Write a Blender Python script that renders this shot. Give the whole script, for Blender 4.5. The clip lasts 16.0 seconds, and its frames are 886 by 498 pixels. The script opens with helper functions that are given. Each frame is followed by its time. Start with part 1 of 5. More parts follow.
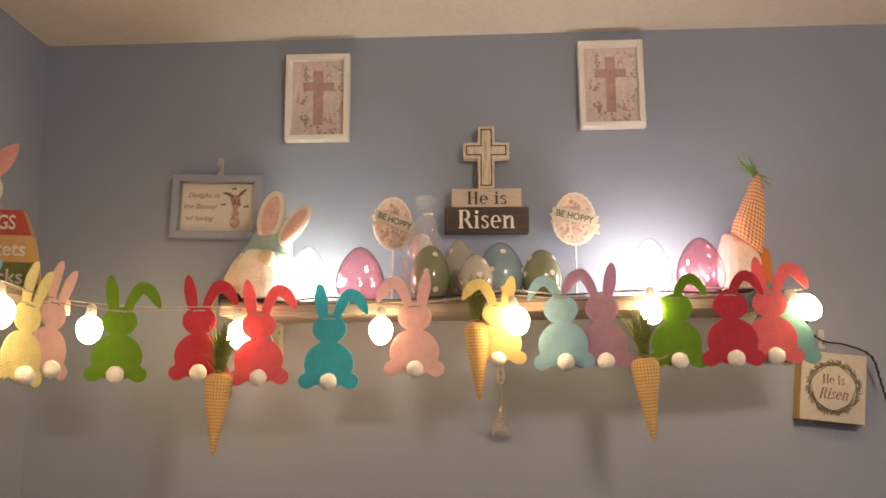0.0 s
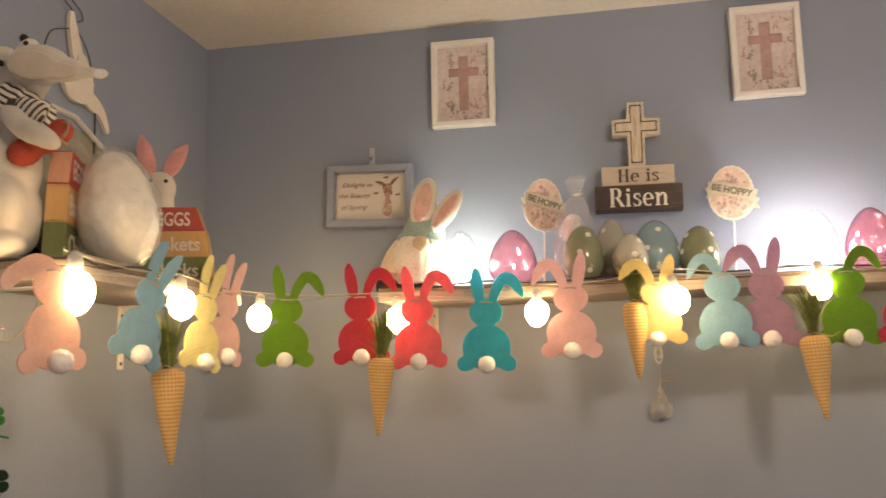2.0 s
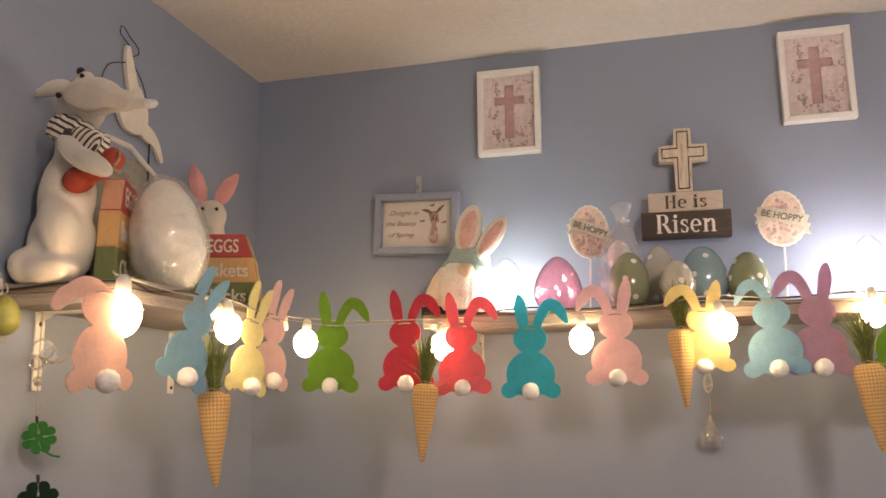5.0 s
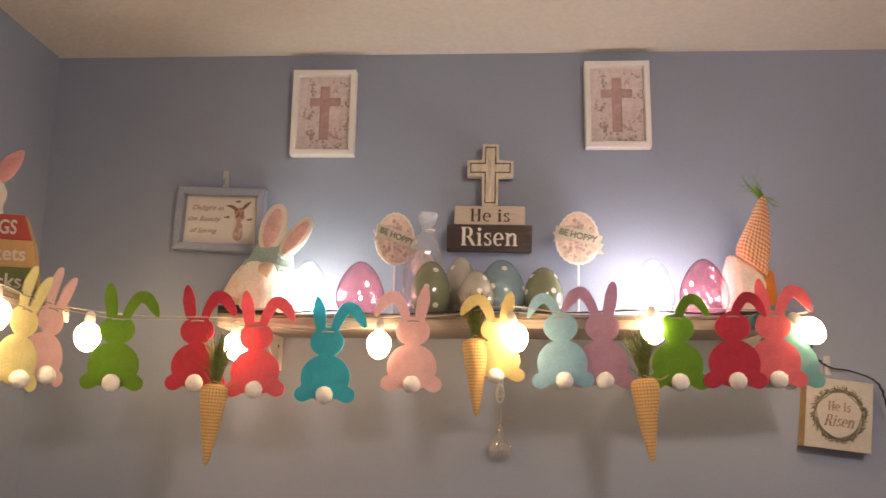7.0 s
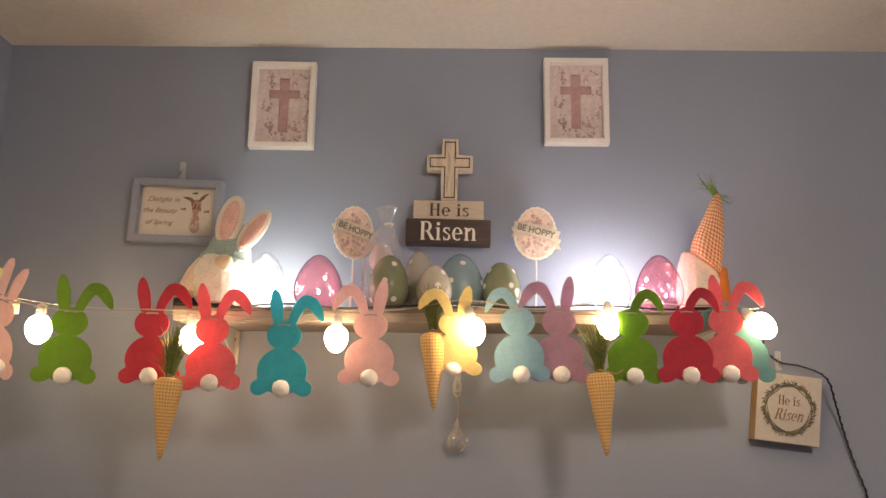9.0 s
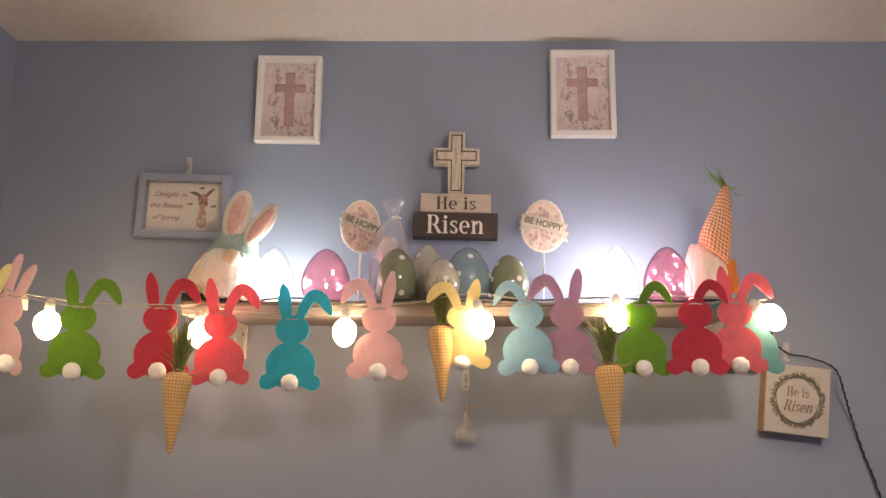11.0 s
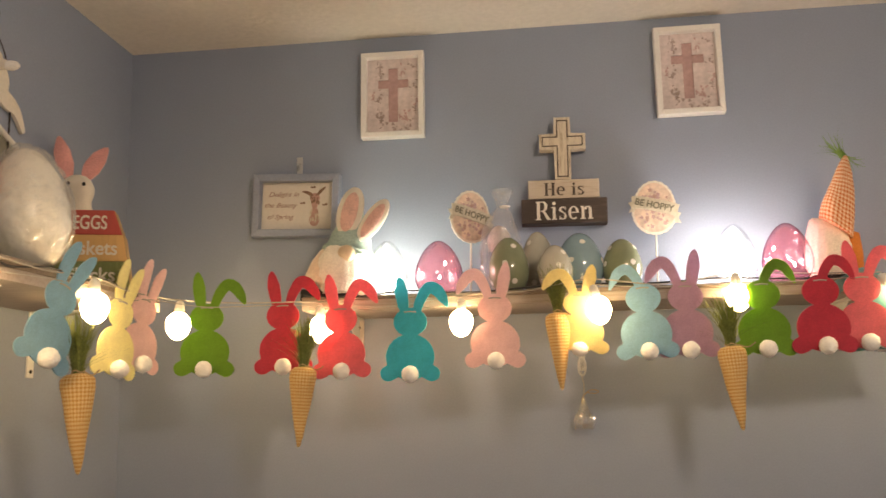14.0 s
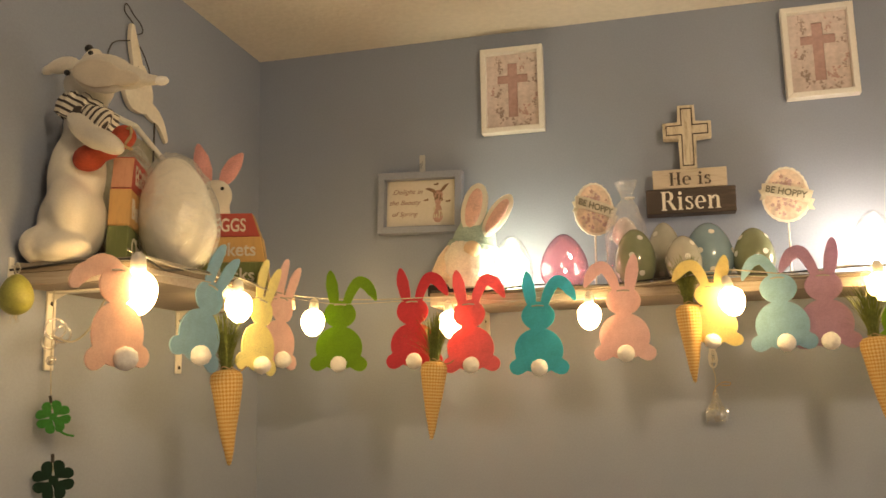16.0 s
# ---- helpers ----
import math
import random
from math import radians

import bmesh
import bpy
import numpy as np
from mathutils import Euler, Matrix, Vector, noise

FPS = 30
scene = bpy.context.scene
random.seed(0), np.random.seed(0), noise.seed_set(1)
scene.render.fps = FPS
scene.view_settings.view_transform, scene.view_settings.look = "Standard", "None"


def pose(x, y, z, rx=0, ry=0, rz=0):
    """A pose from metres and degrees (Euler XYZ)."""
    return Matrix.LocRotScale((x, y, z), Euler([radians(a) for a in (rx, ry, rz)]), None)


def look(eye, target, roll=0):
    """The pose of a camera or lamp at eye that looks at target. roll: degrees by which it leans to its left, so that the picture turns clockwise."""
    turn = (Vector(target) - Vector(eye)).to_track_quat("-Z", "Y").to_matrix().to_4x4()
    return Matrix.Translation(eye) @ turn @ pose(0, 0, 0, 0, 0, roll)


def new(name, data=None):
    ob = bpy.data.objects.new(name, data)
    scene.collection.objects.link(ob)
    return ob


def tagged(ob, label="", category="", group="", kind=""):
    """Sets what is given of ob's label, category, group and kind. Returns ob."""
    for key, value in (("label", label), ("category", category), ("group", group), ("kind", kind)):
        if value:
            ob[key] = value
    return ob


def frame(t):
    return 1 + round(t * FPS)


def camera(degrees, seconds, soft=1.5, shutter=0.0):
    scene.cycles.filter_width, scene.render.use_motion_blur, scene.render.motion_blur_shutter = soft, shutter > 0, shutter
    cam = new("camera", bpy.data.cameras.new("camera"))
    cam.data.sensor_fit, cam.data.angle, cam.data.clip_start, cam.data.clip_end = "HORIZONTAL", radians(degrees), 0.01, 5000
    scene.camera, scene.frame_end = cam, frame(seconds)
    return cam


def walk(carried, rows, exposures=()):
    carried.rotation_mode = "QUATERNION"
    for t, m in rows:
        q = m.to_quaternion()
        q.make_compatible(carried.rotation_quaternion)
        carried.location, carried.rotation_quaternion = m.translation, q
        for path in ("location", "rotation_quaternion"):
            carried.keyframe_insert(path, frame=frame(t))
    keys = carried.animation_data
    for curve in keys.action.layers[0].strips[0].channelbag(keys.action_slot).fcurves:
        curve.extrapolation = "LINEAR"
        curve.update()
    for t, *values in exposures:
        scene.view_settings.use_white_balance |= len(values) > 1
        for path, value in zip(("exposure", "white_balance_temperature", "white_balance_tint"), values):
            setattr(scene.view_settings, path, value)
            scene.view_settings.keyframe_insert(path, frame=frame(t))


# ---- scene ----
from math import sin, cos, pi, sqrt, atan2

cam = camera(53.1, 16.0, soft=1.5, shutter=0.5)
PATH = [
    (0, (0.078, -1.998, 1.605), (0.004, -0.025, 1.923), -0.7),
    (0.5, (0.083, -2.005, 1.611), (-0.056, -0.034, 1.919), -0.9),
    (1, (0.067, -2.002, 1.608), (-0.163, -0.037, 1.902), -1.0),
    (1.5, (0.053, -2.006, 1.607), (-0.245, -0.048, 1.888), -1.1),
    (2, (0.04, -2.012, 1.613), (-0.334, -0.067, 1.889), -1.4),
    (2.5, (0.026, -2.02, 1.613), (-0.453, -0.099, 1.901), -1.7),
    (3, (0.02, -2.027, 1.617), (-0.526, -0.124, 1.906), -1.8),
    (5.5, (0.085, -1.996, 1.589), (-0.37, -0.084, 1.958), -0.1),
    (6, (0.094, -1.98, 1.581), (-0.213, -0.041, 1.963), 0.2),
    (6.5, (0.099, -1.977, 1.577), (-0.092, -0.024, 1.963), 0.5),
    (7, (0.11, -1.982, 1.577), (-0.001, -0.022, 1.962), 0.7),
    (7.5, (0.108, -1.987, 1.579), (0.048, -0.025, 1.962), 0.8),
    (8, (0.107, -1.988, 1.577), (0.049, -0.025, 1.956), 0.8),
    (8.5, (0.118, -1.983, 1.573), (0.089, -0.019, 1.951), 0.7),
    (9, (0.114, -1.983, 1.573), (0.092, -0.019, 1.95), 0.7),
    (9.5, (0.109, -1.984, 1.574), (0.085, -0.019, 1.944), 0.6),
    (12, (0.101, -1.979, 1.573), (0.055, -0.011, 1.926), -0.1),
    (12.5, (0.092, -1.98, 1.574), (0.024, -0.011, 1.918), -0.4),
    (13, (0.086, -1.983, 1.575), (-0.014, -0.015, 1.917), -0.6),
    (13.5, (0.072, -1.99, 1.579), (-0.091, -0.025, 1.916), -0.9),
    (14, (0.064, -1.995, 1.578), (-0.171, -0.037, 1.911), -1.2),
    (14.5, (0.054, -2.005, 1.586), (-0.235, -0.052, 1.908), -1.3),
    (15, (0.054, -2.009, 1.585), (-0.32, -0.071, 1.908), -1.4),
    (15.5, (0.042, -2.012, 1.582), (-0.392, -0.087, 1.903), -1.3),
    (16, (0.028, -2.021, 1.585), (-0.443, -0.104, 1.902), -1.4),
]
EXPOSE = [(0, 0.01, 7391, 16.9), (1.5, 0.05, 7391, 15.4), (3, 0.15, 7237, 12.4), (5.5, 0.04, 6629, 20.0), (6.5, -0.03, 6986, 21.4), (7.5, -0.03, 6706, 19.4), (7.8, -0.07, 7970, 12.4), (8, -0.12, 9799, 4.4), (8.5, -0.13, 9034, 9.4), (9, -0.11, 6880, 18.4), (9.5, -0.09, 6542, 20.4), (12, 0.0, 6330, 21.7), (12.5, 0.0, 6378, 22.4), (13, 0.01, 6523, 22.1), (14, 0.03, 7362, 12.4), (15, 0.03, 7430, 13.4), (15.5, 0.01, 9799, 7.9), (16, 0.04, 9213, 8.4)]
walk(cam, [(t, look(eye, target, roll)) for t, eye, target, roll in PATH], EXPOSE)

# ---- light levels ----
BULB, LED, ROOM = 41.0, 80.0, 111.0
LEFT, CEIL, TOP, FRONT = -0.945, 2.44, 1.79, -0.22     # left wall, ceiling, shelf top, shelf front edge

world = bpy.data.worlds.new("night")
world.use_nodes = True
world.node_tree.nodes["Background"].inputs["Color"].default_value = (0.02, 0.025, 0.04, 1)
world.node_tree.nodes["Background"].inputs["Strength"].default_value = 0.3
scene.world = world

# ---- materials ----
def nodes_of(name):
    m = bpy.data.materials.new(name)
    m.use_nodes = True
    nt = m.node_tree
    return m, nt, nt.nodes["Principled BSDF"]


def link(nt, a, b):
    nt.links.new(a, b)


def coords(nt, kind="Object"):
    return nt.nodes.new("ShaderNodeTexCoord").outputs[kind]


def noise_node(nt, vec, scale, detail=3.0, rough=0.55):
    n = nt.nodes.new("ShaderNodeTexNoise")
    n.inputs["Scale"].default_value, n.inputs["Detail"].default_value, n.inputs["Roughness"].default_value = scale, detail, rough
    link(nt, vec, n.inputs["Vector"])
    return n.outputs["Fac"]


def ramp(nt, fac, a, b, lo=0.35, hi=0.65):
    r = nt.nodes.new("ShaderNodeValToRGB")
    r.color_ramp.elements[0].position, r.color_ramp.elements[1].position = lo, hi
    r.color_ramp.elements[0].color, r.color_ramp.elements[1].color = (*a, 1), (*b, 1)
    link(nt, fac, r.inputs["Fac"])
    return r.outputs["Color"]


def mix_rgb(nt, fac, a, b, blend="MIX"):
    n = nt.nodes.new("ShaderNodeMix")
    n.data_type, n.blend_type = "RGBA", blend
    for socket, value in ((n.inputs[0], fac), (n.inputs[6], a), (n.inputs[7], b)):
        if hasattr(value, "links"):
            link(nt, value, socket)
        elif isinstance(value, tuple):
            socket.default_value = (*value, 1)
        else:
            socket.default_value = value
    return n.outputs[2]


def math_node(nt, op, a, b=None):
    n = nt.nodes.new("ShaderNodeMath")
    n.operation = op
    for socket, value in ((n.inputs[0], a), (n.inputs[1], b)):
        if value is None:
            continue
        if hasattr(value, "links"):
            link(nt, value, socket)
        else:
            socket.default_value = value
    return n.outputs[0]


def bump(nt, bsdf, height, strength, distance=0.002):
    b = nt.nodes.new("ShaderNodeBump")
    b.inputs["Strength"].default_value, b.inputs["Distance"].default_value = strength, distance
    link(nt, height, b.inputs["Height"])
    link(nt, b.outputs["Normal"], bsdf.inputs["Normal"])


def dim(c, k):
    return tuple(max(0.0, min(1.0, v * k)) for v in c)


def surface(name, col, rough=0.6, fine=220.0, coarse=9.0, vary=0.12, relief=0.25, depth=0.001, metal=0.0, coat=0.0, sheen=0.0, sub=0.0):
    """A painted or woven surface: colour varied at two scales, with fine relief."""
    m, nt, b = nodes_of(name)
    v = coords(nt)
    f, c = noise_node(nt, v, fine, 2.0), noise_node(nt, v, coarse, 4.0)
    base = mix_rgb(nt, 0.5, ramp(nt, c, dim(col, 1 - vary), dim(col, 1 + vary)), ramp(nt, f, dim(col, 1 - vary), dim(col, 1 + vary)))
    link(nt, base, b.inputs["Base Color"])
    b.inputs["Roughness"].default_value, b.inputs["Metallic"].default_value = rough, metal
    b.inputs["Coat Weight"].default_value, b.inputs["Coat Roughness"].default_value = coat, 0.08
    b.inputs["Sheen Weight"].default_value = sheen
    if sub:
        b.inputs["Subsurface Weight"].default_value, b.inputs["Subsurface Radius"].default_value = sub, (0.004, 0.003, 0.002)
    if relief:
        bump(nt, b, f, relief, depth)
    return m


def felt(name, col):
    """Thin craft felt: fibrous, and lets a bulb behind it shine through."""
    m, nt, b = nodes_of(name)
    v = coords(nt)
    f, c = noise_node(nt, v, 420.0, 3.0, 0.7), noise_node(nt, v, 40.0, 3.0)
    base = mix_rgb(nt, 0.5, ramp(nt, c, dim(col, 0.88), dim(col, 1.1)), ramp(nt, f, dim(col, 0.82), dim(col, 1.15)))
    link(nt, base, b.inputs["Base Color"])
    b.inputs["Roughness"].default_value, b.inputs["Sheen Weight"].default_value = 0.92, 0.25
    bump(nt, b, f, 0.4, 0.001)
    tr = nt.nodes.new("ShaderNodeBsdfTranslucent")
    link(nt, base, tr.inputs["Color"])
    mx = nt.nodes.new("ShaderNodeMixShader")
    mx.inputs[0].default_value = 0.37
    link(nt, b.outputs[0], mx.inputs[1])
    link(nt, tr.outputs[0], mx.inputs[2])
    link(nt, mx.outputs[0], nt.nodes["Material Output"].inputs["Surface"])
    return m


def clear(name, tint, gloss=0.04, streak=0.0, rim=0.4, base=0.06, milk=0.0, milk_col=None, crinkle=55.0, skin=(1.0, 1.0, 1.0)):
    """Thin clear plastic: see-through with a tint, and a glossy skin."""
    m, nt, b = nodes_of(name)
    nt.nodes.remove(b)
    t = nt.nodes.new("ShaderNodeBsdfTransparent")
    t.inputs["Color"].default_value = (*tint, 1)
    g = nt.nodes.new("ShaderNodeBsdfGlossy")
    g.inputs["Roughness"].default_value, g.inputs["Color"].default_value = gloss, (*skin, 1)
    fr = nt.nodes.new("ShaderNodeLayerWeight")
    fr.inputs["Blend"].default_value = 0.5
    mx = nt.nodes.new("ShaderNodeMixShader")
    if streak:
        bp = nt.nodes.new("ShaderNodeBump")
        bp.inputs["Strength"].default_value, bp.inputs["Distance"].default_value = streak, 0.004
        link(nt, noise_node(nt, coords(nt), crinkle, 2.0), bp.inputs["Height"])
        link(nt, bp.outputs[0], g.inputs["Normal"])
        link(nt, bp.outputs[0], fr.inputs["Normal"])
    edge = math_node(nt, "POWER", fr.outputs["Facing"], 3.0)
    link(nt, math_node(nt, "ADD", math_node(nt, "MULTIPLY", edge, rim), base), mx.inputs[0])
    link(nt, t.outputs[0], mx.inputs[1])
    link(nt, g.outputs[0], mx.inputs[2])
    out = mx.outputs[0]
    if milk:
        df, tl, half, both = (nt.nodes.new("ShaderNode" + k) for k in ("BsdfDiffuse", "BsdfTranslucent", "MixShader", "MixShader"))
        df.inputs["Color"].default_value = tl.inputs["Color"].default_value = (*(milk_col or tint), 1)
        link(nt, df.outputs[0], half.inputs[1])
        link(nt, tl.outputs[0], half.inputs[2])
        both.inputs[0].default_value = milk
        link(nt, out, both.inputs[1])
        link(nt, half.outputs[0], both.inputs[2])
        out = both.outputs[0]
    link(nt, out, nt.nodes["Material Output"].inputs["Surface"])
    return m


def glow(name, col, strength):
    m, nt, b = nodes_of(name)
    b.inputs["Base Color"].default_value = (0.8, 0.8, 0.78, 1)
    b.inputs["Emission Color"].default_value, b.inputs["Emission Strength"].default_value = (*col, 1), strength
    return m


def gingham(name, col, pale, count):
    """Woven check: two crossing sets of stripes, count to the metre of the UV map."""
    m, nt, b = nodes_of(name)
    sep = nt.nodes.new("ShaderNodeSeparateXYZ")
    link(nt, coords(nt, "UV"), sep.inputs[0])
    lines = [math_node(nt, "LESS_THAN", math_node(nt, "FRACT", math_node(nt, "MULTIPLY", sep.outputs[k], count)), 0.5) for k in (0, 1)]
    half = math_node(nt, "MULTIPLY", math_node(nt, "ADD", lines[0], lines[1]), 0.5)
    f = noise_node(nt, coords(nt), 900.0, 2.0)
    base = mix_rgb(nt, half, pale, col)
    base = mix_rgb(nt, 0.5, base, ramp(nt, f, (0.72, 0.7, 0.66), (1.0, 1.0, 1.0)), "MULTIPLY")
    link(nt, base, b.inputs["Base Color"])
    b.inputs["Roughness"].default_value = 0.9
    bump(nt, b, half, 0.5, 0.0012)
    return m


def stripes(name, col, pale, count):
    m, nt, b = nodes_of(name)
    sep = nt.nodes.new("ShaderNodeSeparateXYZ")
    link(nt, coords(nt, "UV"), sep.inputs[0])
    k = math_node(nt, "LESS_THAN", math_node(nt, "FRACT", math_node(nt, "MULTIPLY", sep.outputs[1], count)), 0.42)
    link(nt, mix_rgb(nt, k, pale, col), b.inputs["Base Color"])
    b.inputs["Roughness"].default_value = 0.9
    return m


def worn_wood(name, col, under, lo=0.52, hi=0.7, grain=(60.0, 60.0, 6.0)):
    """Paint rubbed thin along the grain."""
    m, nt, b = nodes_of(name)
    mp = nt.nodes.new("ShaderNodeMapping")
    mp.inputs["Scale"].default_value = grain
    link(nt, coords(nt), mp.inputs[0])
    g = noise_node(nt, mp.outputs[0], 3.0, 5.0, 0.65)
    link(nt, ramp(nt, g, col, under, lo, hi), b.inputs["Base Color"])
    b.inputs["Roughness"].default_value = 0.7
    bump(nt, b, g, 0.3, 0.0008)
    return m


M = {}
M["wall"] = surface("wall_paint", (0.272, 0.316, 0.412), 0.62, 260.0, 1.7, 0.06, 0.22, 0.0008)
M["ceiling"] = surface("ceiling_paint", (0.80, 0.75, 0.68), 0.9, 70.0, 3.0, 0.06, 0.55, 0.003)
M["floor"] = worn_wood("floor_wood", (0.24, 0.15, 0.09), (0.34, 0.22, 0.13), 0.4, 0.7, (4.0, 40.0, 40.0))
M["shelf"] = worn_wood("shelf_whitewash", (0.40, 0.345, 0.305), (0.28, 0.23, 0.195), 0.45, 0.75, (3.0, 60.0, 60.0))
M["shelf_top"] = worn_wood("shelf_top_stain", (0.24, 0.19, 0.15), (0.13, 0.10, 0.08), 0.45, 0.75, (3.0, 60.0, 60.0))
M["runner"] = surface("runner_cloth", (0.30, 0.27, 0.23), 0.95, 300.0, 25.0, 0.3, 0.6, 0.002)
M["white_paint"] = surface("white_frame_paint", (0.82, 0.80, 0.77), 0.45, 150.0, 14.0, 0.05, 0.1)
M["bracket"] = surface("bracket_enamel", (0.80, 0.78, 0.74), 0.35, 200.0, 20.0, 0.05, 0.05)
M["print"] = surface("print_paper", (0.68, 0.59, 0.58), 0.6, 90.0, 45.0, 0.13, 0.05)
M["print_pink"] = surface("print_pink", (0.52, 0.34, 0.33), 0.6, 120.0, 40.0, 0.14, 0.05)
M["print_grey"] = surface("print_grey", (0.40, 0.31, 0.29), 0.7, 120.0, 40.0, 0.2, 0.0)
M["blue_frame"] = surface("blue_frame_paint", (0.31, 0.35, 0.45), 0.5, 160.0, 12.0, 0.08, 0.15)
M["card"] = surface("card_paper", (0.72, 0.68, 0.62), 0.7, 120.0, 14.0, 0.05, 0.03)
M["plaque_face"] = surface("plaque_face_paint", (0.50, 0.47, 0.43), 0.75, 140.0, 16.0, 0.08, 0.05)
M["brown_ink"] = surface("brown_ink", (0.24, 0.15, 0.10), 0.8, 180.0, 60.0, 0.35, 0.0)
M["rose_ink"] = surface("rose_ink", (0.52, 0.32, 0.28), 0.8, 180.0, 60.0, 0.15, 0.0)
M["script_ink"] = surface("script_ink", (0.34, 0.20, 0.17), 0.8, 180.0, 60.0, 0.15, 0.0)
M["olive_ink"] = surface("olive_ink", (0.17, 0.155, 0.11), 0.8, 180.0, 60.0, 0.25, 0.0)
M["black"] = surface("black_rubber", (0.012, 0.012, 0.013), 0.5, 200.0, 20.0, 0.2, 0.05)
M["dark_wood"] = worn_wood("dark_brown_block", (0.055, 0.038, 0.030), (0.13, 0.09, 0.07), 0.5, 0.85, (6.0, 60.0, 60.0))
M["pale_wood"] = worn_wood("pale_block", (0.54, 0.46, 0.37), (0.40, 0.31, 0.23), 0.5, 0.8, (6.0, 60.0, 60.0))
M["cream_wood"] = worn_wood("whitewashed_cross", (0.66, 0.58, 0.46), (0.36, 0.27, 0.18), 0.5, 0.75, (60.0, 60.0, 8.0))
M["side_wood"] = worn_wood("raw_wood_edge", (0.50, 0.34, 0.16), (0.34, 0.21, 0.09), 0.4, 0.75, (60.0, 60.0, 10.0))
M["cream_ink"] = surface("cream_lettering", (0.80, 0.74, 0.64), 0.7, 160.0, 40.0, 0.06, 0.0)
M["bulb"] = glow("warm_bulb_glass", (1.0, 0.72, 0.38), BULB)
M["led"] = glow("white_led", (1.0, 0.93, 0.87), LED * 1.12)
M["led_soft"] = glow("cool_led", (0.98, 1.0, 0.84), LED * 0.82)
# for slivers added in the pink eggs as glints and a pink glow
M["glint_bead"] = glow("white_glint_glow", (1.0, 0.93, 0.88), LED * 3.4)
M["socket"] = surface("white_socket", (0.75, 0.72, 0.66), 0.45, 150.0, 30.0, 0.05, 0.05)
M["cord"] = surface("white_cord", (0.42, 0.39, 0.34), 0.8, 400.0, 60.0, 0.1, 0.3)
M["pom"] = surface("white_pompom", (0.88, 0.86, 0.83), 1.0, 260.0, 60.0, 0.08, 0.55, 0.002, sheen=0.4)
M["plush"] = surface("ivory_plush", (0.72, 0.67, 0.585), 0.95, 420.0, 22.0, 0.08, 0.5, 0.0012, sheen=0.4)
M["ear_cloth"] = surface("beige_ear_cloth", (0.68, 0.60, 0.50), 0.95, 500.0, 30.0, 0.08, 0.35)
M["pinkfur"] = surface("pink_plush", (0.76, 0.36, 0.34), 0.95, 320.0, 30.0, 0.15, 0.4, sheen=0.3)
M["lining"] = surface("pale_pink_lining", (0.68, 0.43, 0.38), 0.95, 260.0, 30.0, 0.2, 0.4)
M["redcloth"] = surface("red_orange_cloth", (0.40, 0.060, 0.032), 0.85, 300.0, 30.0, 0.18, 0.4)
M["beard"] = surface("cream_faux_fur", (0.88, 0.81, 0.70), 1.0, 240.0, 30.0, 0.12, 0.6, 0.003, sheen=0.3)
M["peachfur"] = surface("peach_faux_fur", (0.86, 0.70, 0.54), 1.0, 240.0, 30.0, 0.15, 0.6, 0.003, sheen=0.3)
M["teal_knit"] = surface("teal_knit", (0.36, 0.48, 0.44), 0.95, 260.0, 30.0, 0.2, 0.8, 0.003)
M["skin"] = surface("cream_nose_cloth", (0.70, 0.55, 0.38), 0.8, 260.0, 30.0, 0.08, 0.2)
M["orange"] = surface("orange_cloth", (0.68, 0.22, 0.04), 0.85, 260.0, 30.0, 0.12, 0.3)
M["hatcheck"] = gingham("orange_gingham", (0.66, 0.15, 0.02), (0.95, 0.72, 0.50), 120.0)
M["carrot"] = gingham("yellow_gingham_burlap", (0.60, 0.30, 0.07), (0.82, 0.61, 0.31), 150.0)
M["raffia"] = surface("green_raffia", (0.13, 0.16, 0.04), 0.8, 200.0, 60.0, 0.4, 0.2)
M["raffia2"] = surface("fresh_green_raffia", (0.16, 0.28, 0.05), 0.8, 200.0, 60.0, 0.35, 0.2)
M["scarf"] = stripes("striped_scarf_cloth", (0.07, 0.055, 0.048), (0.80, 0.73, 0.62), 95.0)
M["sage"] = surface("sage_glaze", (0.235, 0.265, 0.165), 0.16, 60.0, 10.0, 0.07, 0.03, coat=0.5)
M["ivory"] = surface("ivory_glaze", (0.47, 0.455, 0.385), 0.16, 60.0, 10.0, 0.05, 0.03, coat=0.5)
M["blue_glaze"] = surface("blue_glaze", (0.215, 0.335, 0.41), 0.16, 60.0, 10.0, 0.06, 0.03, coat=0.5)
M["dot"] = surface("white_dot_glaze", (0.82, 0.80, 0.74), 0.2, 60.0, 10.0, 0.03, 0.0)
# skin below white puts the dark refracted egg rims into the gloss colour
M["clear"] = clear("clear_plastic", (0.96, 0.97, 0.98), 0.06, 0.2, 1.0, 0.05, 0.01, skin=(0.7, 0.7, 0.7))
M["pink_clear"] = clear("pink_plastic", (0.985, 0.73, 0.77), 0.05, 0.25, 1.0, 0.05, 0.01, (0.90, 0.25, 0.40), skin=(0.30, 0.09, 0.14))
M["pink_glint"] = clear("pink_glint_facets", (0.99, 0.90, 0.93), 0.14, 0.0, 0.5, 0.10, 0.05, (0.92, 0.45, 0.55))
M["cello"] = clear("cellophane", (0.97, 0.97, 0.98), 0.08, 1.0, 0.6, 0.10, 0.09, (0.9, 0.9, 0.9))
M["wrap"] = clear("crinkled_egg_wrap", (0.98, 0.98, 0.98), 0.035, 0.4, 0.4, 0.16, 0.10, (0.95, 0.94, 0.90), 190.0)
M["tape"] = clear("clear_tape", (0.93, 0.93, 0.92), 0.10, 0.6, 0.6, 0.12, 0.60, (0.92, 0.92, 0.92))
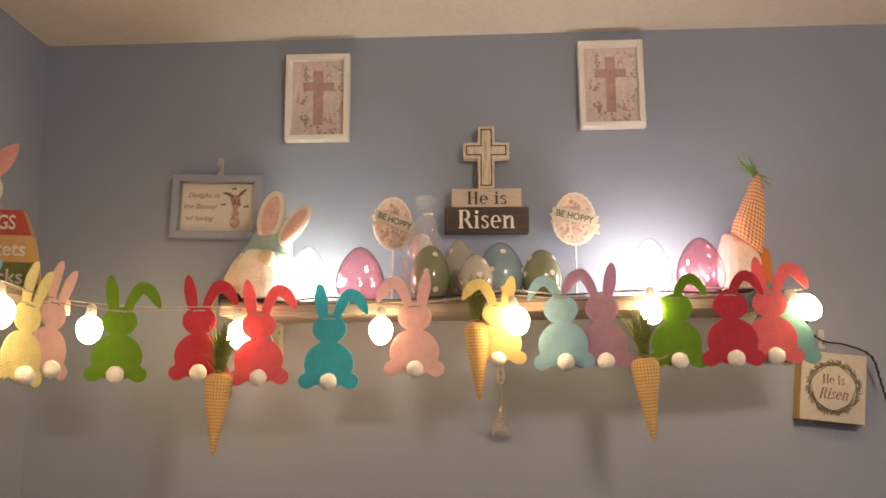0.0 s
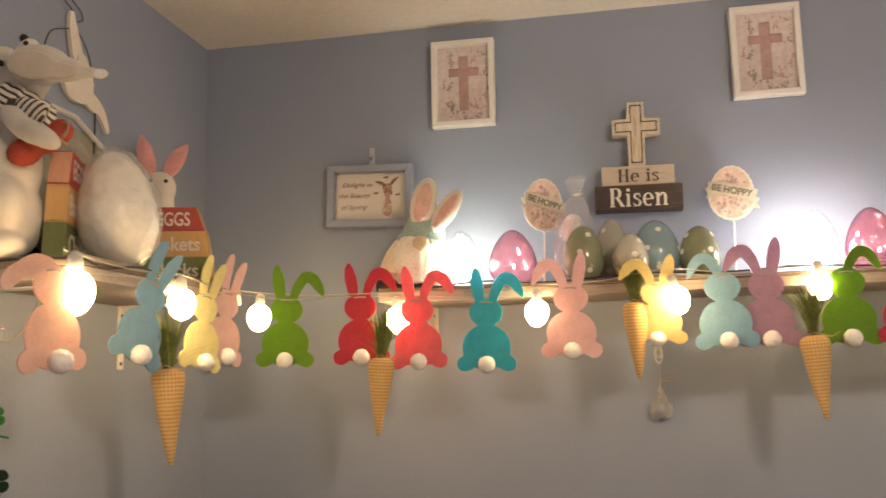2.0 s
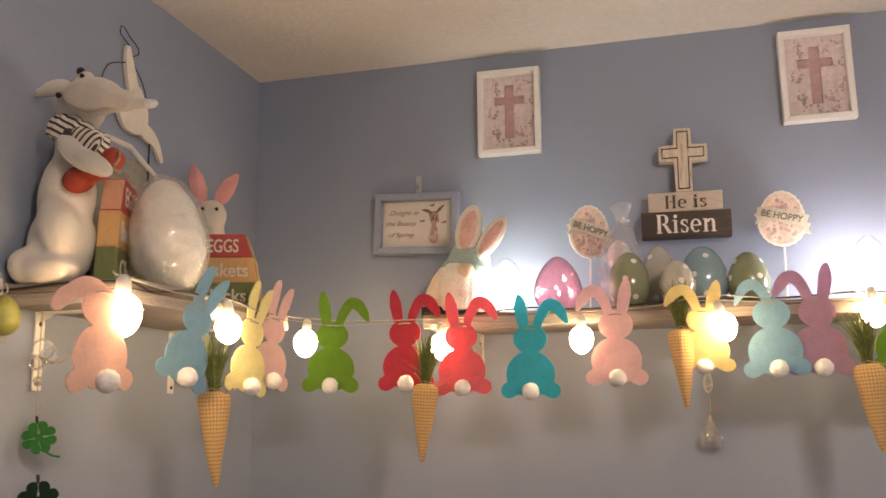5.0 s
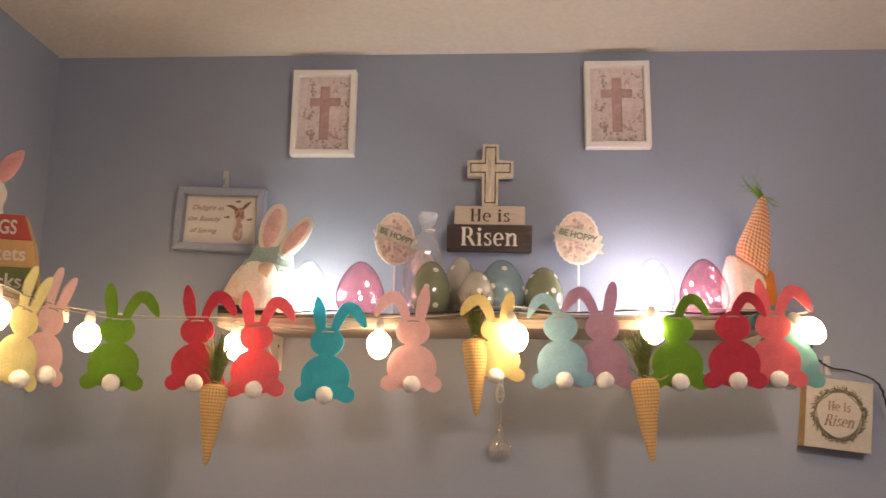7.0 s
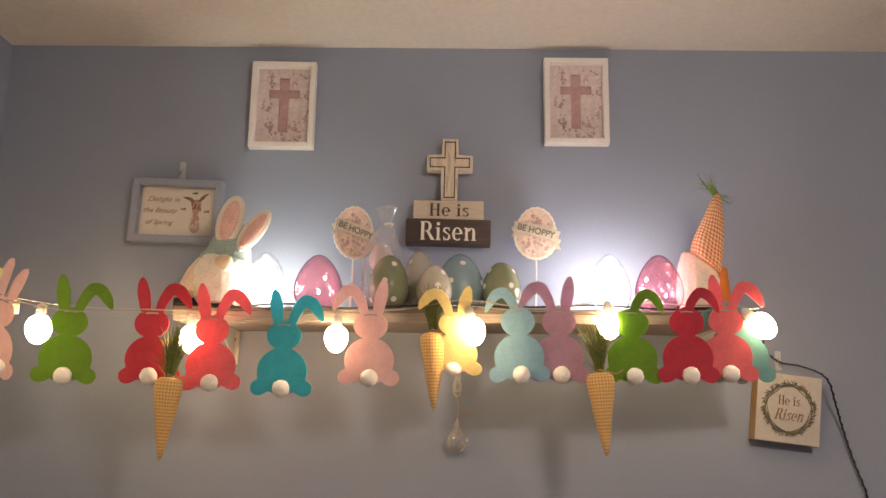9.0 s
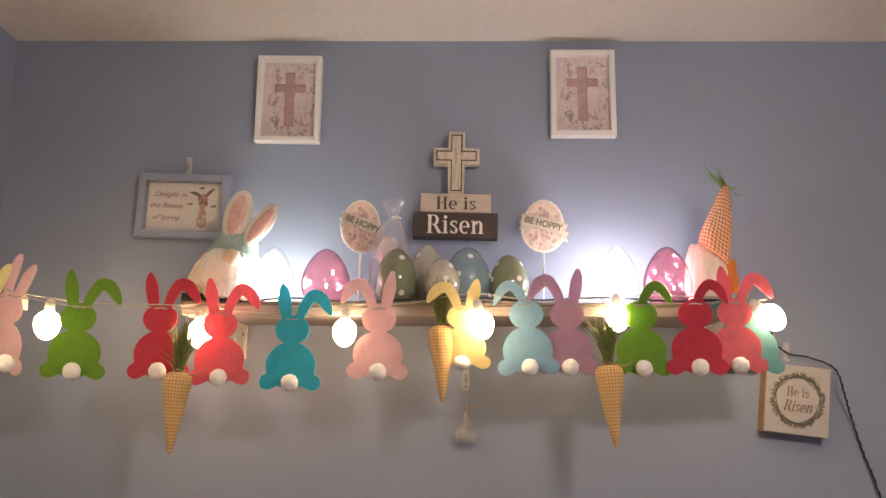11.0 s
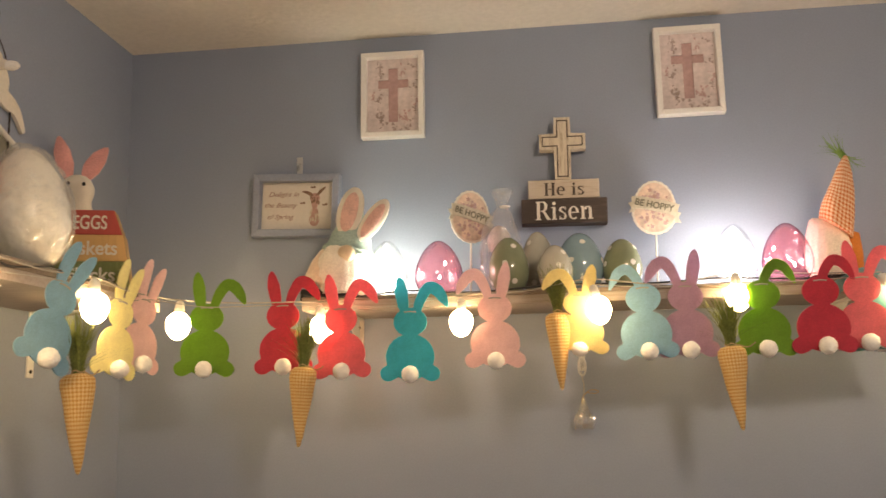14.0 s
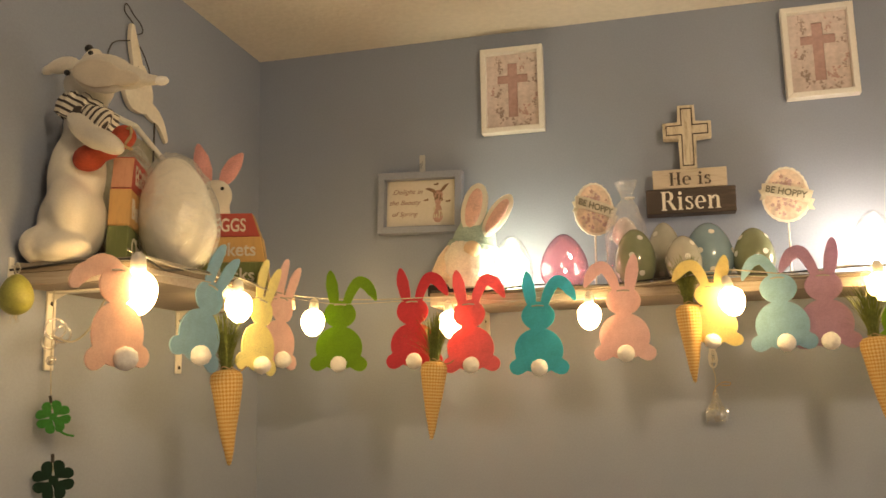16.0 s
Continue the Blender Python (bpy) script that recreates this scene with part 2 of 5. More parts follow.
M["crystal"] = clear("crystal_acrylic", (0.98, 0.98, 0.98), 0.04, 0.6, 1.0, 0.26, 0.14, (0.95, 0.95, 0.93))
M["pearl"] = surface("pearl_egg_crackle", (0.90, 0.87, 0.79), 0.22, 34.0, 12.0, 0.10, 1.0, 0.008, coat=0.3)
M["red_block"] = worn_wood("red_block", (0.52, 0.085, 0.07), (0.38, 0.08, 0.07), 0.5, 0.8)
M["pink_block"] = worn_wood("coral_block", (0.72, 0.38, 0.25), (0.60, 0.28, 0.18), 0.5, 0.8)
M["amber_block"] = worn_wood("amber_block", (0.70, 0.42, 0.17), (0.58, 0.33, 0.14), 0.5, 0.8)
M["olive_block"] = worn_wood("olive_block", (0.17, 0.20, 0.07), (0.26, 0.26, 0.11), 0.5, 0.8)
M["silver_trim"] = surface("white_metal_rim", (0.70, 0.68, 0.62), 0.4, 200.0, 20.0, 0.08, 0.1)
M["tray"] = surface("grey_tray_panel", (0.27, 0.255, 0.20), 0.6, 90.0, 12.0, 0.2, 0.15)
M["clover"] = surface("green_clover_felt", (0.030, 0.22, 0.05), 0.85, 260.0, 40.0, 0.2, 0.3)
M["clover2"] = surface("dark_clover_felt", (0.002, 0.020, 0.011), 1.0, 260.0, 40.0, 0.25, 0.3)
M["olive_glitter"] = surface("lime_glitter_egg", (0.28, 0.28, 0.07), 0.5, 700.0, 40.0, 0.35, 0.6, 0.001)
M["wire"] = surface("dark_wire", (0.05, 0.045, 0.04), 0.45, 200.0, 20.0, 0.2, 0.0, metal=0.6)
M["floral"] = surface("floral_card", (0.74, 0.58, 0.46), 0.7, 75.0, 45.0, 0.28, 0.03)
M["banner"] = surface("banner_card", (0.64, 0.58, 0.46), 0.75, 120.0, 30.0, 0.12, 0.05)
M["twine"] = surface("jute_twine", (0.42, 0.30, 0.17), 0.95, 400.0, 60.0, 0.25, 0.5)
FELT = {k: felt(k + "_felt", c) for k, c in {
    "green": (0.19, 0.38, 0.04), "red": (0.64, 0.060, 0.10), "coral": (0.86, 0.21, 0.25), "teal": (0.05, 0.56, 0.70),
    "pink": (0.95, 0.66, 0.66), "yellow": (0.94, 0.78, 0.38), "sky": (0.28, 0.51, 0.66), "lilac": (0.50, 0.31, 0.44),
    "aqua": (0.20, 0.48, 0.48), "peach": (0.95, 0.66, 0.56), "lemon": (0.92, 0.84, 0.42), "blush": (0.95, 0.66, 0.64)}.items()}


# ---- mesh helpers ----
def mesh_from(name, bm, material, smooth=False, angle=None):
    bmesh.ops.recalc_face_normals(bm, faces=bm.faces)
    me = bpy.data.meshes.new(name)
    for f in bm.faces:
        f.smooth = smooth
    bm.to_mesh(me)
    bm.free()
    me.materials.append(material)
    if smooth and angle:
        me.set_sharp_from_angle(angle=radians(angle))
    return me


def part(name, bm, material, parent=None, label="", smooth=False, angle=None, m=None):
    """Links a bmesh as one mesh object under a thing or under a part."""
    ob = new(name, mesh_from(name, bm, material, smooth, angle))
    if parent:
        ob.parent = parent
    if m is not None:
        ob.matrix_basis = m
    return tagged(ob, label)


def thing(name, m, label, category, group=""):
    ob = new(name)
    ob.empty_display_size = 0.02
    ob.matrix_basis = m
    return tagged(ob, label, category, group)


def box(x0, x1, y0, y1, z0, z1, bevel=0.0, seg=2):
    bm = bmesh.new()
    vs = [bm.verts.new((x, y, z)) for x in (x0, x1) for y in (y0, y1) for z in (z0, z1)]
    for f in ((0, 1, 3, 2), (4, 6, 7, 5), (0, 4, 5, 1), (2, 3, 7, 6), (0, 2, 6, 4), (1, 5, 7, 3)):
        bm.faces.new([vs[i] for i in f])
    if bevel:
        bmesh.ops.bevel(bm, geom=bm.edges[:], offset=bevel, segments=seg, affect="EDGES", profile=0.5)
    return bm


def lathe(profile, n=32, squash=1.0):
    """Turns (radius, z) pairs round z, with a UV map in metres."""
    bm = bmesh.new()
    uv = bm.loops.layers.uv.new("UVMap")
    rings, run, s = [], 0.0, []
    for k, (r, z) in enumerate(profile):
        if k:
            run += sqrt((r - profile[k - 1][0]) ** 2 + (z - profile[k - 1][1]) ** 2)
        s.append(run)
        rings.append([bm.verts.new((max(r, 1e-5) * cos(2 * pi * i / n), squash * max(r, 1e-5) * sin(2 * pi * i / n), z)) for i in range(n)])
    wide = max(r for r, z in profile) * 2 * pi
    for k in range(len(rings) - 1):
        for i in range(n):
            j = (i + 1) % n
            f = bm.faces.new((rings[k][i], rings[k][j], rings[k + 1][j], rings[k + 1][i]))
            for loop, (u, v) in zip(f.loops, ((i, k), (i + 1, k), (i + 1, k + 1), (i, k + 1))):
                loop[uv].uv = (u / n * wide, s[v])
    bm.faces.new(rings[0][::-1])
    bm.faces.new(rings[-1])
    return bm


def ball(r, loc=(0, 0, 0), rot=(0, 0, 0), seg=20):
    bm = bmesh.new()
    bm.loops.layers.uv.new("UVMap")
    bmesh.ops.create_uvsphere(bm, u_segments=seg, v_segments=max(6, seg * 2 // 3), radius=1.0)
    rad = r if isinstance(r, tuple) else (r, r, r)
    m = pose(*loc, *rot) @ Matrix.Diagonal((*rad, 1))
    bmesh.ops.transform(bm, matrix=m, verts=bm.verts)
    return bm


def tube(points, radius, n=6, steps=6):
    """A round cord through the points, smoothed."""
    P = [Vector(p) for p in points]
    pts = []
    for i in range(len(P) - 1):
        a, b, c, d = P[max(i - 1, 0)], P[i], P[i + 1], P[min(i + 2, len(P) - 1)]
        for k in range(steps):
            t = k / steps
            pts.append(0.5 * ((2 * b) + (c - a) * t + (2 * a - 5 * b + 4 * c - d) * t * t + (3 * b - a - 3 * c + d) * t ** 3))
    pts.append(P[-1])
    bm = bmesh.new()
    rings = []
    for i, p in enumerate(pts):
        way = (pts[min(i + 1, len(pts) - 1)] - pts[max(i - 1, 0)]).normalized()
        side = way.cross(Vector((0.13, 0.21, 0.97))).normalized()
        if side.length < 0.5:
            side = Vector((1, 0, 0))
        up = side.cross(way)
        rings.append([bm.verts.new(p + radius * (cos(2 * pi * k / n) * side + sin(2 * pi * k / n) * up)) for k in range(n)])
    for a, b in zip(rings, rings[1:]):
        for k in range(n):
            bm.faces.new((a[k], a[(k + 1) % n], b[(k + 1) % n], b[k]))
    bm.faces.new(rings[0][::-1])
    bm.faces.new(rings[-1])
    return bm


def plate(outline, thick, y=0.0, bevel=0.0):
    """A flat piece in the xz plane, its outline extruded backwards from y."""
    bm = bmesh.new()
    front = [bm.verts.new((x, y, z)) for x, z in outline]
    back = [bm.verts.new((x, y + thick, z)) for x, z in outline]
    n = len(outline)
    bm.faces.new(front)
    bm.faces.new(back[::-1])
    for i in range(n):
        bm.faces.new((front[i], back[i], back[(i + 1) % n], front[(i + 1) % n]))
    if bevel:
        edges = [e for e in bm.edges if len({v.co.y for v in e.verts}) == 1]
        bmesh.ops.bevel(bm, geom=edges, offset=bevel, segments=1, affect="EDGES")
    return bm


def ribbon_outline(line, widths):
    """The outline of a stroke along a line, with a width at each point and round ends."""
    L = [Vector(p) for p in line]
    left, right = [], []
    for i, p in enumerate(L):
        d = (L[min(i + 1, len(L) - 1)] - L[max(i - 1, 0)]).normalized()
        nrm = Vector((-d.y, d.x))
        left.append(p + nrm * widths[i] / 2)
        right.append(p - nrm * widths[i] / 2)
    return [tuple(p) for p in left + right[::-1]]


def smooth_line(pts, widths, steps=5):
    P, out, ws = [Vector(p) for p in pts], [], []
    for i in range(len(P) - 1):
        a, b, c, d = P[max(i - 1, 0)], P[i], P[i + 1], P[min(i + 2, len(P) - 1)]
        for k in range(steps):
            t = k / steps
            out.append(0.5 * ((2 * b) + (c - a) * t + (2 * a - 5 * b + 4 * c - d) * t * t + (3 * b - a - 3 * c + d) * t ** 3))
            ws.append(widths[i] * (1 - t) + widths[i + 1] * t)
    return out + [P[-1]], ws + [widths[-1]]


def lobes(shapes, centre, n=96):
    """The outline round overlapping ellipses (x, z, rx, rz), seen from a centre inside them."""
    out = []
    for k in range(n):
        a = 2 * pi * k / n
        dx, dz, best = cos(a), sin(a), 0.0
        for x, z, rx, rz in shapes:
            ox, oz = (centre[0] - x) / rx, (centre[1] - z) / rz
            ux, uz = dx / rx, dz / rz
            qa, qb, qc = ux * ux + uz * uz, ox * ux + oz * uz, ox * ox + oz * oz - 1
            if qb * qb - qa * qc > 0:
                best = max(best, (-qb + sqrt(qb * qb - qa * qc)) / qa)
        out.append((centre[0] + best * dx, centre[1] + best * dz))
    return out


def figure(name, pieces, m, label, category):
    """A stuffed toy: each piece (bmesh, material, part name, label) is a part of its own."""
    t = thing(name, m, label, category)
    made = {}
    owner = {"ear_lining": "ear", "ear_tip": "ear", "hat_band": "hat", "leaf_tuft": "hat", "scarf_end": "scarf", "scarf_knot": "scarf", "string": "carrot"}
    for bm, material, kind, words in pieces:
        made[kind] = part(kind, bm, material, made.get(owner.get(kind), t), words, smooth=True, angle=60)
    return t


def blob(balls, voxel=0.006, rounds=6):
    """Soft stuffed form: ellipsoids melted into one skin."""
    bm = bmesh.new()
    for r, loc, rot in balls:
        b = ball(r, loc, rot)
        tmp = bpy.data.meshes.new("tmp")
        b.to_mesh(tmp)
        b.free()
        bm.from_mesh(tmp)
        bpy.data.meshes.remove(tmp)
    me = bpy.data.meshes.new("blob")
    bm.to_mesh(me)
    bm.free()
    ob = new("blob", me)
    mod = ob.modifiers.new("melt", "REMESH")
    mod.mode, mod.voxel_size = "VOXEL", voxel
    sm = ob.modifiers.new("soft", "SMOOTH")
    sm.factor, sm.iterations = 0.6, rounds
    done = bpy.data.meshes.new_from_object(ob.evaluated_get(bpy.context.evaluated_depsgraph_get()))
    bpy.data.objects.remove(ob)
    out = bmesh.new()
    out.from_mesh(done)
    bpy.data.meshes.remove(done)
    return out


def lettering(name, text, width, height, material, parent, m, slant=0.0, label="", bold=0.0):
    """Built-in font, fitted to a width and height, centred, facing -y."""
    cu = bpy.data.curves.new(name, "FONT")
    cu.body, cu.align_x, cu.align_y, cu.extrude, cu.shear, cu.offset = text, "CENTER", "CENTER", 0.02, slant, bold
    ob = new(name, cu)
    bpy.context.view_layer.update()
    me = bpy.data.meshes.new_from_object(ob.evaluated_get(bpy.context.evaluated_depsgraph_get()))
    bpy.data.objects.remove(ob)
    co = np.array([v.co for v in me.vertices])
    lo, hi = co.min(0), co.max(0)
    sx, sy = width / (hi[0] - lo[0]), height / (hi[1] - lo[1])
    for v in me.vertices:
        x, y, z = v.co
        v.co = ((x - (lo[0] + hi[0]) / 2) * sx, -(z - lo[2]) * 0.02, (y - (lo[1] + hi[1]) / 2) * sy)
    me.materials.append(material)
    out = new(name, me)
    out.parent, out.matrix_basis = parent, m
    return tagged(out, label)


def serif_word(text, width, height, material, parent, m, slant=0.0, label=""):
    """Stencil-cut serif letters: heavy stems, hair-thin joins, cut as one thin plate and fitted to a size."""
    def bar(x0, x1, z0, z1):
        return [(x0, z0), (x1, z0), (x1, z1), (x0, z1)]

    def arc(cx, cz, rx, rz, a0, a1, heavy, thin, n=18):
        out, inn = [], []
        for k in range(n + 1):
            a = radians(a0 + (a1 - a0) * k / n)
            w = (thin + (heavy - thin) * abs(cos(a)) ** 1.5) / 2
            out.append((cx + (rx + w) * cos(a), cz + (rz + w) * sin(a)))
            inn.append((cx + (rx - w) * cos(a), cz + (rz - w) * sin(a)))
        return [[out[k], out[k + 1], inn[k + 1], inn[k]] for k in range(n)]

    def disc(cx, cz, r):
        return [(cx + r * cos(2 * pi * k / 14), cz + r * sin(2 * pi * k / 14)) for k in range(14)]

    glyphs = {
        "H": (0.78, [bar(0.06, 0.22, 0, 1), bar(0.0, 0.28, 0, 0.05), bar(0.0, 0.28, 0.95, 1), bar(0.50, 0.66, 0, 1), bar(0.44, 0.72, 0, 0.05), bar(0.44, 0.72, 0.95, 1), bar(0.26, 0.46, 0.48, 0.54)]),
        "R": (0.80, [bar(0.06, 0.23, 0, 1), bar(0.0, 0.30, 0, 0.05), bar(0.0, 0.36, 0.95, 1), bar(0.27, 0.36, 0.46, 0.51), [(0.34, 0.48), (0.60, 0.0), (0.80, 0.0), (0.50, 0.48)]] + arc(0.36, 0.73, 0.19, 0.245, 90, -90, 0.17, 0.05)),
        "e": (0.60, [bar(0.15, 0.50, 0.34, 0.39)] + arc(0.28, 0.35, 0.21, 0.33, 0, 310, 0.15, 0.05)),
        "i": (0.34, [bar(0.08, 0.23, 0, 0.68), bar(0.01, 0.30, 0, 0.05), bar(0.01, 0.16, 0.64, 0.69), disc(0.155, 0.88, 0.095)]),
        "s": (0.50, [bar(0.06, 0.10, 0.0, 0.20), bar(0.36, 0.40, 0.50, 0.69), [(0.05, 0.46), (0.15, 0.40), (0.44, 0.22), (0.38, 0.32), (0.12, 0.54)]] + arc(0.23, 0.52, 0.13, 0.15, 40, 200, 0.13, 0.05) + arc(0.24, 0.18, 0.14, 0.155, 30, -150, 0.13, 0.05)),
        "n": (0.72, [bar(0.07, 0.22, 0, 0.68), bar(0.0, 0.28, 0, 0.05), bar(0.0, 0.15, 0.64, 0.69), bar(0.46, 0.61, 0, 0.48), bar(0.40, 0.68, 0, 0.05)] + arc(0.40, 0.48, 0.135, 0.18, 170, 0, 0.15, 0.06)),
        " ": (0.30, [])}
    polys, x = [], 0.0
    for ch in text:
        wide, shapes = glyphs[ch]
        polys += [[(px + x + slant * pz, pz) for px, pz in poly] for poly in shapes]
        x += wide + 0.04
    lo, hi = min(p[0] for q in polys for p in q), max(p[0] for q in polys for p in q)
    bm = bmesh.new()
    for i, q in enumerate(polys):
        y = -0.0008 - 0.000004 * i
        ring = [((px - (lo + hi) / 2) * width / (hi - lo), (pz - 0.5) * height) for px, pz in q]
        front, back = [bm.verts.new((a, y, b)) for a, b in ring], [bm.verts.new((a, 0.0, b)) for a, b in ring]
        bm.faces.new(front)
        for k in range(len(ring)):
            j = (k + 1) % len(ring)
            bm.faces.new((front[k], back[k], back[j], front[j]))
    return part("lettering", bm, material, parent, label, m=m)


def structure(name, bm, material, label=""):
    ob = part(name, bm, material)
    return tagged(ob, label, kind="structure")


def tuft(n, length, spread, width, seed):
    """Grass-like blades rising from the origin."""
    rng, bm = random.Random(seed), bmesh.new()
    for _ in range(n):
        a, lean, ln = rng.uniform(0, 2 * pi), rng.random() ** 0.8 * spread, length * rng.uniform(0.55, 1.0)
        base = Vector((cos(a), sin(a), 0)) * rng.uniform(0, 0.008)
        d, side = Vector((cos(a), sin(a), 0)), Vector((-sin(a), cos(a), 0))
        prev = None
        for k in range(5):
            t = k / 4
            p = base + d * (lean * ln * t * t) + Vector((0, 0, ln * t * (1 - 0.25 * lean * t))) + side * (0.006 * sin(3 * t + a * 5) * t)
            w = width * (1 - 0.85 * t)
            ring = [bm.verts.new(p + side * w), bm.verts.new(p - side * w), bm.verts.new(p + d * w * 0.6)]
            if prev:
                for i in range(3):
                    bm.faces.new((prev[i], prev[(i + 1) % 3], ring[(i + 1) % 3], ring[i]))
            prev = ring
    return bm


# ---- the room ----
structure("floor", box(LEFT - 0.12, 2.5, -3.7, 0.12, -0.1, 0.0), M["floor"], "wooden floor of the room")
structure("ceiling", box(LEFT - 0.12, 2.5, -3.7, 0.12, CEIL, CEIL + 0.1), M["ceiling"], "cream textured ceiling")
structure("wall_north", box(LEFT, 2.4, 0.0, 0.12, 0.0, CEIL), M["wall"], "blue-grey painted wall behind the long shelf")
structure("wall_west", box(LEFT - 0.12, LEFT, -3.6, 0.12, 0.0, CEIL), M["wall"], "blue-grey painted wall behind the short shelf")
structure("wall_east", box(2.4, 2.5, -3.6, 0.12, 0.0, CEIL), M["wall"], "blue-grey painted wall")
structure("wall_south", box(LEFT - 0.12, 2.5, -3.7, -3.6, 0.0, CEIL), M["wall"], "blue-grey painted wall")

cl = thing("ceiling_lamp", pose(0.90, -2.15, CEIL), "round opal dome lamp flush under the ceiling", "lamp")
part("canopy", lathe([(0.0, -0.03), (0.06, -0.03), (0.12, -0.012), (0.12, 0.0)], 32), M["white_paint"], cl)
part("dome", ball((0.165, 0.165, 0.058), (0, 0, -0.066), seg=40), glow("opal_dome", (0.98, 0.83, 0.67), ROOM), cl, "glowing opal dome", smooth=True)


# ---- shelves ----
def shelf(name, x0, x1, y0, y1, label):
    s = thing(name, pose((x0 + x1) / 2, (y0 + y1) / 2, TOP - 0.028), label, "shelf")
    w, d = (x1 - x0) / 2, (y1 - y0) / 2
    part("board", box(-w, w, -d, d, 0, 0.0195, 0.0015), M["shelf"], s)
    part("top_board", box(-w, w, -d - 0.002, d, 0.020, 0.028, 0.0015), M["shelf_top"], s, "darker thin top board")
    return s


def bracket(m, leg, web):
    """A white steel angle bracket; its wall leg lies in the plane y = 0, the arm reaches to -y."""
    b = thing("shelf_bracket", m, "white enamelled steel shelf bracket screwed to the wall", "bracket", "brackets under the shelves")
    part("wall_leg", box(-0.011, 0.011, -0.004, 0.0, -leg, 0.0, 0.001, 1), M["bracket"], b)
    part("arm", box(-0.011, 0.011, -0.19, -0.0045, -0.004, 0.0, 0.001, 1), M["bracket"], b)
    rib = bmesh.new()
    pts = [(-0.0045, -0.0045), (-web, -0.0045), (-0.0045, -0.55 * web)]
    f = [rib.verts.new((-0.0015, y, z)) for y, z in pts]
    k = [rib.verts.new((0.0015, y, z)) for y, z in pts]
    rib.faces.new(f), rib.faces.new(k[::-1])
    for i in range(3):
        rib.faces.new((f[i], k[i], k[(i + 1) % 3], f[(i + 1) % 3]))
    part("gusset", rib, M["bracket"], b)
    for z in (-0.02, 0.012 - leg):
        part("screw", ball((0.004, 0.002, 0.004), (0, -0.0045, z), seg=10), M["wire"], b, smooth=True)
    return b


shelf("long_shelf", -0.445, 0.735, FRONT, 0.0, "long whitewashed wooden wall shelf full of spring ornaments")
shelf("short_shelf", LEFT, -0.722, -0.856, -0.285, "short whitewashed wooden wall shelf holding plush rabbits and signs")
for x in (-0.372, 0.662):
    bracket(pose(x, 0, TOP - 0.028), 0.075, 0.125)
for y in (-0.770, -0.372):
    bracket(pose(LEFT, y, TOP - 0.028, 0, 0, 90), 0.128, 0.03)
run = box(-0.105, 0.118, -0.278, 0.28, 0.0, 0.004)
bmesh.ops.subdivide_edges(run, edges=run.edges[:], cuts=8, use_grid_fill=True)
for v in run.verts:
    v.co.z += 0.003 * (1 + noise.noise(v.co * 30)) if v.co.z > 0.002 else 0
tagged(part("shelf_runner", run, M["runner"], None, m=pose(-0.838, -0.58, TOP)), "grey-brown woven runner lying on the short shelf", "runner")


# ---- framed pictures with a cross ----
def border(w, h, b, depth, material, parent, name="frame_side"):
    """Four mitred frame sides round an opening; the back lies at y = 0."""
    W, H, i, j = w / 2, h / 2, w / 2 - b, h / 2 - b
    for q in (((-W, -H), (W, -H), (i, -j), (-i, -j)), ((W, -H), (W, H), (i, j), (i, -j)), ((W, H), (-W, H), (-i, j), (i, j)), ((-W, H), (-W, -H), (-i, -j), (-i, j))):
        part(name, plate(q, depth, -depth, 0.0012), material, parent)


